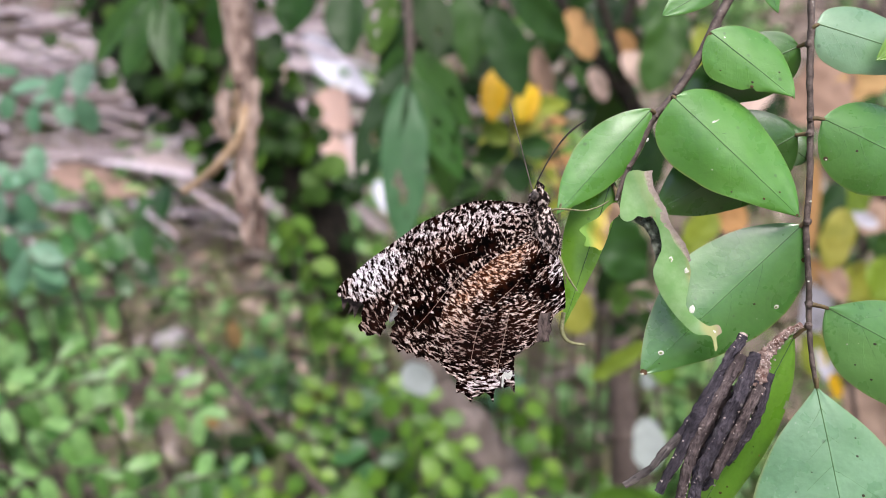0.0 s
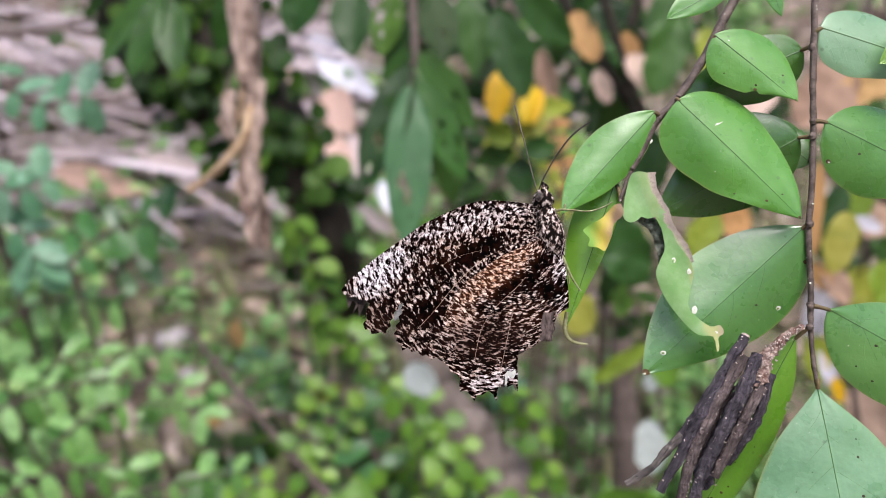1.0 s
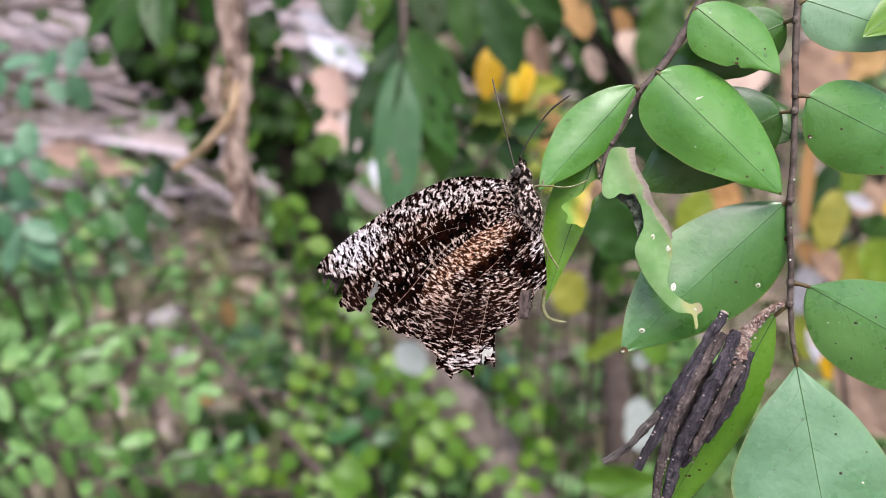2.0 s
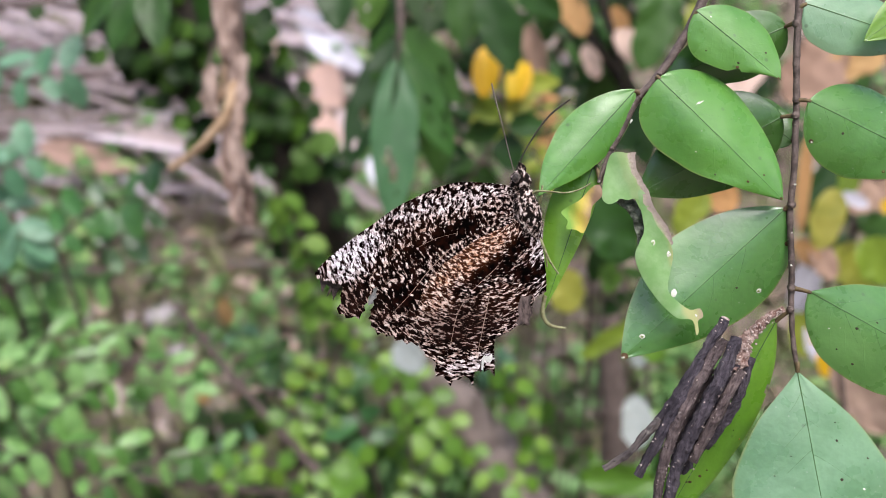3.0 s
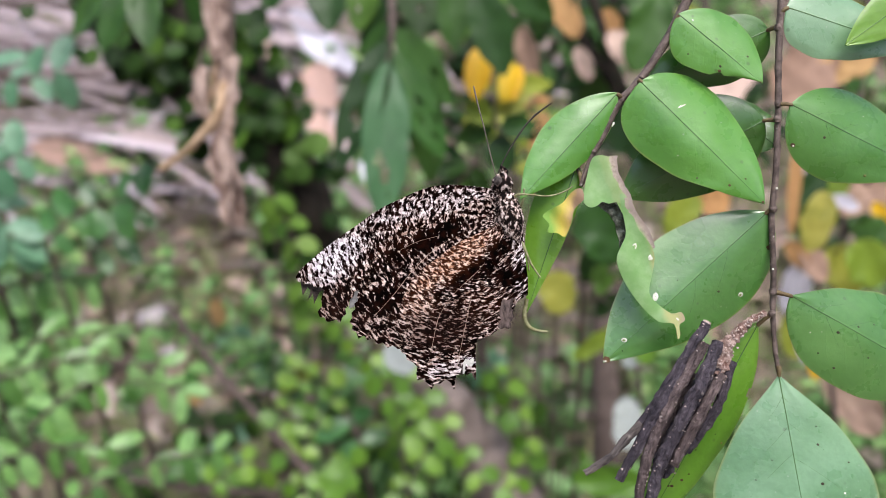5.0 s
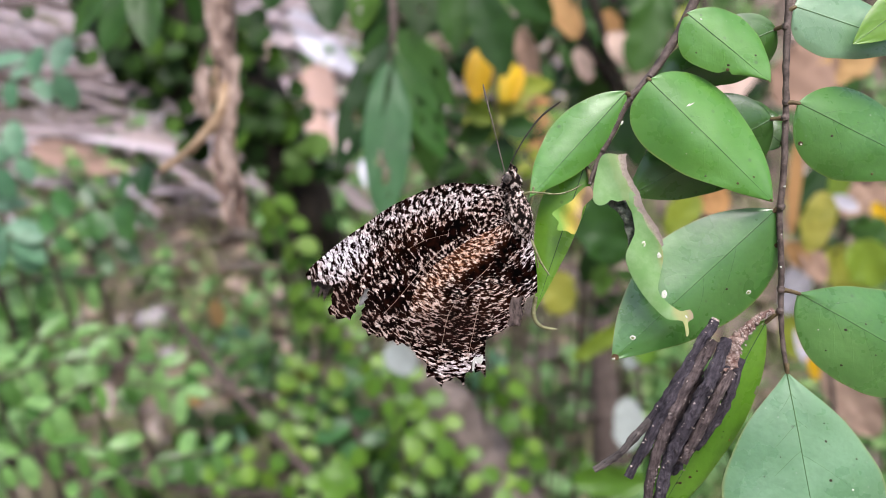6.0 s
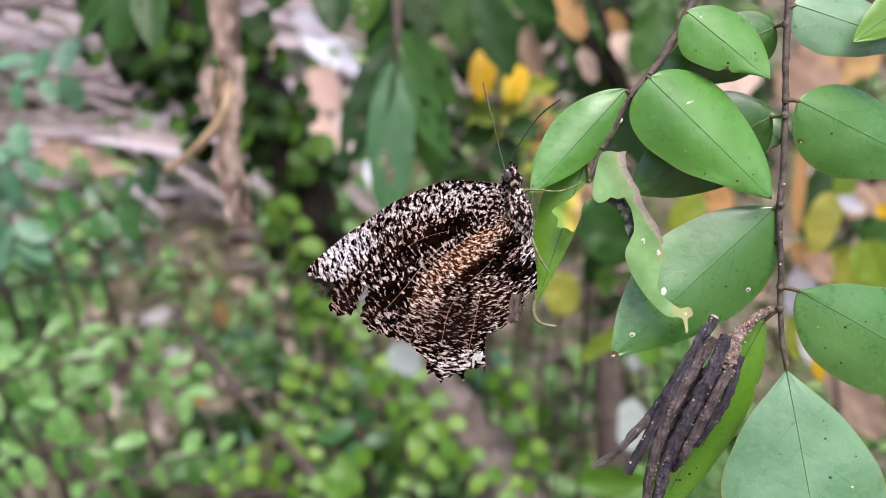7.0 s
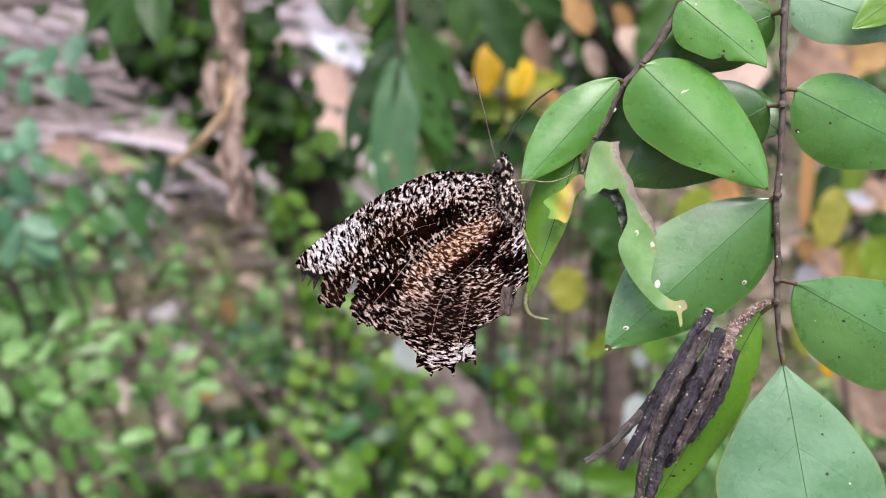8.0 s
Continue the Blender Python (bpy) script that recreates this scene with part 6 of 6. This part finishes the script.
stick(STICK_RED, [(48.01, -15.77, 3.6), (43.54, -22.27, 5), (39.37, -30.22, 5), (36.86, -38.96, 4), (35.99, -47.14, 3.5)], [0.86, 0.95, 0.99, 0.86, 0.73])
stick(STICK, [(50.28, -15.52, 4), (46.38, -22.4, 6), (42.83, -29.51, 6), (39.57, -37.18, 5), (37.46, -46.47, 4)], [1.07, 1.16, 1.12, 1.07, 0.86])
stick(STICK_RED, [(50.65, -21.04, 4.6), (47.44, -26.09, 5.8), (44.47, -31.53, 5.8), (41.95, -36.88, 5)], [0.82, 0.90, 0.86, 0.82])
stick(STICK, [(50.92, -20.43, 0.6), (47.56, -26.55, 0.8), (43.26, -34.75, 0.8), (40.65, -39.93, 0.6)], [1.8, 2.5, 2.4, 1.2])
stick(STICK, [(53.45, -19.21, 2), (51.18, -25.08, 3.2), (48.29, -30.28, 3.4), (45, -35.21, 3)], [0.73, 0.82, 0.77, 0.56])
stick(STICK, [(50.14, -20.28, 1.6), (46.85, -26.32, 2), (42.28, -35.47, 2), (39.84, -40.35, 2)], [0.86, 1.03, 1.03, 0.69])
stick(STICK_RED, [(46.68, -21.39, 1), (42.94, -27.44, 1.5), (39.08, -34.5, 1.8), (38.12, -37.81, 1.6)], [0.86, 1.03, 0.95, 0.69])
rod("cut_end", spline([(48.72, -12.84, 1.6), (49.16, -12.14, 1.5)], 3), [0.8, 0.75], CRUMB, case, "pale cut stick end", case_o, 0.2, 1.0, 10)


def build_crumbs():
    r = random.Random(8)
    shapes = []
    for k in range(3):
        bm = bmesh.new()
        bmesh.ops.create_icosphere(bm, subdivisions=1, radius=0.00042)
        for v in bm.verts:
            v.co *= 1 + 0.9 * noise.noise(v.co * 4000 + Vector((k * 9, 0, 0)))
            v.co.x *= 1.4
            v.co.z *= 0.6
        me = bpy.data.meshes.new("bark_crumb")
        bm.to_mesh(me)
        bm.free()
        me.materials.append((CRUMB, CRUMB, CRUMB)[k])
        shapes.append(me)
    o = Vector(case_o)
    neck = spline([(60.04, -10.69, 0.4), (57.47, -11.78, 0.9), (54.35, -14.35, 1.8), (51.73, -17.28, 2.8), (50.3, -20.62, 3.4)], 8)
    for i in range(110):
        p = neck[int(r.random() ** 0.8 * (len(neck) - 1))]
        s = (p - neck[0]).length / 15
        at = p + Vector((r.gauss(0, 0.3 + 0.6 * s), r.gauss(0, 0.3 + 0.6 * s), r.uniform(-0.2, 0.3)))
        part("bark_crumb", r.choice(shapes), case, m=Matrix.Translation((at - o) / 1000) @ Euler((r.uniform(0, 6), r.uniform(0, 6), r.uniform(0, 6))).to_matrix().to_4x4() @ Matrix.Scale(r.uniform(0.22, 0.6), 4))
    for i in range(170):
        path, rad = STICKS[r.choice((0, 2, 3, 4, 4, 5, 6))]
        k = int(r.random() * (len(path) - 1))
        d = (path[min(len(path) - 1, k + 1)] - path[max(0, k - 1)]).normalized()
        out = Vector((d.y, -d.x, 0)).normalized() * r.choice((-1, 1)) * r.uniform(0.5, 0.9) * rad[1]
        at = path[k] + out + Vector((0, 0, rad[1] * 0.62))
        part("bark_crumb", r.choice(shapes), case, m=Matrix.Translation((at - o) / 1000) @ Euler((r.uniform(0, 6), r.uniform(0, 6), r.uniform(0, 6))).to_matrix().to_4x4() @ Matrix.Scale(r.uniform(0.12, 0.42), 4))


build_crumbs()

# ---- the butterfly ----
root = Vector(ROOT)
fly = thing("butterfly", at_sprig(root), "worn brown butterfly with closed, rippled grey-brown wings", "butterfly")


def lift(depth, curve):
    return lambda x, y: depth + curve * ((x - root.x) ** 2 + (y - root.y) ** 2) / 100 + 0.12 * math.sin(x * 0.7) * math.sin(y * 0.6)


fore_edge = spline([(12.47, 5.05), (13.82, 9.18), (11.13, 11.44), (8.66, 12.06), (5.57, 12.37), (1.65, 12.47), (-1.44, 11.86), (-5.05, 10.41), (-9.69, 8.14), (-13.82, 5.26), (-17.94, 2.37), (-21.55, -0.52), (-23.92, -2.58), (-25.05, -4.12)], 5)
fore_torn = [Vector(p) for p in [(-24.54, -5.05), (-23.92, -4.85), (-23.51, -5.46), (-22.48, -5.26), (-21.86, -5.88), (-20.41, -5.98), (-19.79, -6.7), (-20.41, -8.14), (-20.21, -9.38), (-21.03, -10.41), (-20.62, -11.44), (-19.79, -11.44), (-19.38, -12.27), (-18.35, -12.17), (-17.63, -11.86), (-16.91, -12.47), (-16.5, -11.44), (-15.77, -10.83), (-15.98, -9.9), (-15.26, -9.28), (-15.16, -8.25), (-14.43, -7.63), (-14.23, -6.7), (-13.4, -6.6), (-13.82, -7.53), (-13.61, -8.35), (-14.33, -8.97), (-14.12, -9.9), (-14.85, -10.62), (-14.74, -11.55), (-15.26, -12.27), (-14.64, -12.89), (-14.85, -13.71), (-14.02, -14.12), (-13.61, -15.36), (-12.58, -14.74), (-11.96, -15.57), (-10.72, -15.36), (-10.31, -16.39), (-9.07, -16.08), (-8.25, -17.01), (-7.42, -16.5), (-6.39, -17.22), (-2.47, -16.39), (5.77, -8.14)]]
sheet("forewing", fore_edge + fore_torn, lift(0.6, -0.09), 0.9, 0.12, FORE, fly, "rippled brown forewing with a frosted tip and torn margin", root)
hind_edge = spline([(12.47, 5.77), (8.66, 4.02), (4.74, 2.17), (0.62, -0.72), (-3.3, -4.02), (-5.57, -8.14), (-6.39, -12.27), (-6.19, -16.39)], 4)
hind_torn = [Vector(p) for p in [(-5.77, -17.63), (-5.05, -18.04), (-4.74, -19.07), (-3.71, -19.49), (-2.89, -20.31), (-3.09, -21.55), (-2.89, -22.78), (-1.86, -22.58), (-1.03, -23.4), (-0.31, -24.54), (0.21, -23.4), (1.24, -23.4), (2.27, -22.58), (3.09, -23.2), (3.81, -24.64), (3.92, -22.99), (4.12, -21.96), (4.95, -21.55), (5.15, -19.9), (5.5, -19.6), (5.75, -21.9), (6.6, -21.5), (7.25, -21.2), (7.5, -22.6), (7.72, -22.7), (7.68, -20.0), (7.6, -17.5), (7.84, -15.36), (9.28, -14.95), (10.52, -14.43), (11.65, -13.51), (12.58, -12.89), (13.4, -11.86), (14.23, -10.21), (15.05, -8.56), (15.88, -7.94), (17.01, -7.32), (17.01, -5.46)]]
hind_in = spline([(16.91, -4.02), (16.5, -0.52), (16.29, 2.17), (15.88, 4.43), (14.85, 7.11)], 4)
sheet("hindwing", hind_edge + hind_torn + hind_in, lift(1.5, -0.12), 0.9, 0.12, HIND, fly, "rippled hindwing with a rusty band and ragged tails", root)
sheet("far_forewing", spline([(11.96, 7.32), (9.9, 11.44), (1.65, 11.86), (-8.66, 7.73), (-18.97, 1.34), (-24.54, -3.81)], 4) + [Vector(p) for p in [(-23.92, -7.63), (-23.09, -6.08), (-22.48, -6.7), (-23.09, -8.56), (-22.06, -7.11), (-21.9, -9.2), (-20.9, -7.0), (-20, -6.08), (-18.97, -8.14), (-18.2, -10.8), (-16.8, -10.2), (-16.1, -8.4), (-15.0, -6.0), (-12.8, -6.0), (-13.0, -9.0), (-13.6, -12.4), (-12.0, -14.2), (-8.66, -15.88), (-2.47, -15.36)]], lift(-2.2, 0.02), 1.2, 0.12, WING_BACK, fly, "underside of the other forewing", root)
sheet("far_hindwing", spline([(12.47, 5.77), (1.65, 0.1), (-4.54, -8.14), (-5.57, -15.36)], 4) + [Vector(p) for p in [(-4.02, -18.66), (-2.47, -21.55), (0.62, -22.58), (4.33, -22.06), (5.36, -22.37), (5.98, -21.55), (7.01, -21.96), (7.53, -22.99), (7.84, -16.39), (10.93, -14.74), (13.2, -12.89), (13.82, -13.92), (14.64, -11.03), (15.67, -8.14), (16.7, -6.91), (16.5, -0.93), (15.05, 6.29)]], lift(-2.6, 0.02), 1.2, 0.12, WING_BACK, fly, "ragged edge of the other hindwing", root)
sheet("bare_patch", [Vector(p) for p in [(-15.3, -9.9), (-15.1, -8.3), (-14.4, -6.5), (-13.2, -6.5), (-13.5, -8.3), (-14.2, -9.4)]], lift(-0.6, 0.0), 0.8, 0.08, WING_WHITE, fly, "bare whitish wing film", root)
sheet("bare_patch", [Vector(p) for p in [(5.36, -19.49), (5.77, -18.87), (6.5, -19.07), (7.22, -18.56), (7.32, -19.49), (6.91, -20.21), (6.19, -20.1), (5.88, -19.69), (5.57, -21.55), (5.26, -21.55)]], lift(1.62, -0.12), 0.8, 0.08, WING_PATCH, fly, "bare white spot on the hindwing", root)
sheet("wing_fold", [Vector(p) for p in [(12.4, -8.0), (13.3, -8.3), (14.4, -7.8), (14.1, -9.6), (14.5, -11.2), (13.9, -12.3), (14.0, -13.4), (13.0, -13.1), (12.1, -13.5), (11.5, -13.0), (12.1, -11.8), (11.8, -10.4)]], lambda x, y: lift(1.5, -0.12)(x, y) + 0.25 + 0.2 * math.sin(x * 2.6), 0.5, 0.1, FOLD, fly, "greyish folded inner edge of the hindwing", root)
for over, pts, w in ((lift(0.6, -0.09), [(2.6, 2.4), (-0.5, 0.2), (-4.2, -3.6), (-7.4, -7.6), (-10.8, -11.3)], 0.050),
                     (lift(1.5, -0.12), [(9.2, -1.6), (7.6, -3.4), (5.2, -5.6), (3.4, -7.4)], 0.042),
                     (lift(1.5, -0.12), [(6.9, -7.4), (6.1, -11.2), (5.2, -15.6), (4.3, -20.2)], 0.050),
                     (lift(1.5, -0.12), [(2.4, -8.6), (0.9, -11.6), (0.1, -15.0), (-0.4, -17.6)], 0.050),
                     (lift(0.6, -0.09), [(1.2, 3.3), (-3.0, 2.2), (-6.5, 0.4)], 0.030)):
    line = spline([(x, y, 0) for x, y in pts], 8)
    rod("wing_vein", [Vector((v.x, v.y, over(v.x, v.y) + 0.07)) for v in line], [w * 0.7, w, w * 0.6], VEIN, fly, "", root, 0.4, 3, 6)


def furry(name, a, b, ra, rb, parent, label, tufts, seed, long=1.3):
    """A furry body piece: an uneven spindle with tufts of scales."""
    r = random.Random(seed)
    a, b = Vector(a), Vector(b)
    path = [a + (b - a) * i / 14 for i in range(15)]
    rad = [ra * 0.35, ra * 0.9, ra * 1.05, (ra + rb) / 2 * 1.1, rb, rb * 0.8, rb * 0.3]
    v, f = tube(path, rad, 14, 0.15, 1.5, seed)
    d = (b - a).normalized()
    for _ in range(tufts):
        s = r.random()
        i = s * (len(rad) - 1)
        j = min(len(rad) - 2, int(i))
        rr = rad[j] + (rad[j + 1] - rad[j]) * (i - j)
        g = r.uniform(0, 6.283)
        x = d.orthogonal().normalized()
        out = x * math.cos(g) + d.cross(x) * math.sin(g)
        p = a + (b - a) * s + out * rr * 0.9
        e = p + (out * 0.6 + d * r.uniform(0.2, 0.9)).normalized() * r.uniform(0.4, 1.0) * long
        w = d.cross(out).normalized() * 0.09
        n = len(v)
        v += [p - w, p + w, e, p + out * 0.08]
        f += [(n, n + 1, n + 2), (n + 1, n + 3, n + 2), (n + 3, n, n + 2)]
    return part(name, mesh_of(name, scaled(v, 0.001, root), f, FUR), parent, label)


furry("thorax", (12.51, 11.79, 0.8), (14.99, 2.16, 0.6), 2.1, 2.3, fly, "furry speckled thorax", 420, 1)
furry("abdomen", (15.22, 3.23, -1.6), (13.58, -13.68, -1.8), 1.5, 0.9, fly, "slim speckled abdomen", 160, 2)
head = furry("head", (12.1, 14.45, 0.8), (12.71, 10.76, 0.8), 1.75, 2.0, fly, "furry head", 160, 3, 0.9)
for dx, nm in ((1.35, "eye"), (-1.0, "eye")):
    bm = bmesh.new()
    bmesh.ops.create_icosphere(bm, subdivisions=3, radius=0.00095)
    for v in bm.verts:
        v.co.x *= 0.85
    me = bpy.data.meshes.new("eye")
    bm.to_mesh(me)
    bm.free()
    me.materials.append(EYE)
    part("eye", me, head, "dark rounded eye", Matrix.Translation((Vector((11.58, 13.02, 0.8)) + Vector((0, 0, dx)) - root) / 1000))
rod("palp", spline([(12.04, 13.57, 1.5), (12.33, 14.78, 1.6), (12.15, 16.02, 1.4)], 5), [0.45, 0.4, 0.12], FUR, head, "", root, 0.4, 2.0, 8)
rod("palp", spline([(12.75, 13.67, 0.4), (13.17, 14.92, 0.3), (12.35, 15.95, 0.3)], 5), [0.45, 0.4, 0.12], FUR, head, "", root, 0.4, 2.0, 8)
rod("antenna", spline([(11.24, 14.21, 1.2), (10.41, 17.25, 1.4), (9.2, 22.38, 1.2), (7.98, 27.13, 1), (7.28, 30.24, 0.8)], 8), [0.12, 0.11, 0.10, 0.12, 0.17, 0.13], ANTENNA, head, "thin grey-brown antenna", root, 0.2, 3, 8)
rod("antenna", spline([(11.6, 14.27, 0.6), (12.75, 16.96, 0.4), (15.05, 20.93, 0), (18, 24.73, -0.5), (21.6, 27.52, -1)], 8), [0.13, 0.12, 0.13, 0.15, 0.19, 0.14], HORN, head, "thin brown antenna", root, 0.2, 3, 8)
for pts, rad in (([(14.13, 9.11, 1), (14.84, 10.47, 2), (16.59, 10.62, 2.6), (20.37, 10.34, 2.4), (23.14, 11.06, 2.2), (24.9, 12.09, 2)], [0.34, 0.26, 0.18, 0.14, 0.13, 0.1]),
                 ([(15.05, 7.11, 0), (15.97, 9.11, 1), (16.31, 11.72, 1.6)], [0.35, 0.28, 0.18]),
                 ([(15.41, 4.21, 0.5), (16.33, 1.12, 1.4), (17.61, -1.74, 1), (19.35, -4.22, 0.2)], [0.35, 0.26, 0.2, 0.14]),
                 ([(15.73, 2.17, -0.5), (17.03, 0.1, -1), (17.52, -3.02, -1.6)], [0.3, 0.22, 0.14])):
    rod("leg", spline(pts, 6), rad, LEG, fly, "", root, 0.25, 2.0, 8)
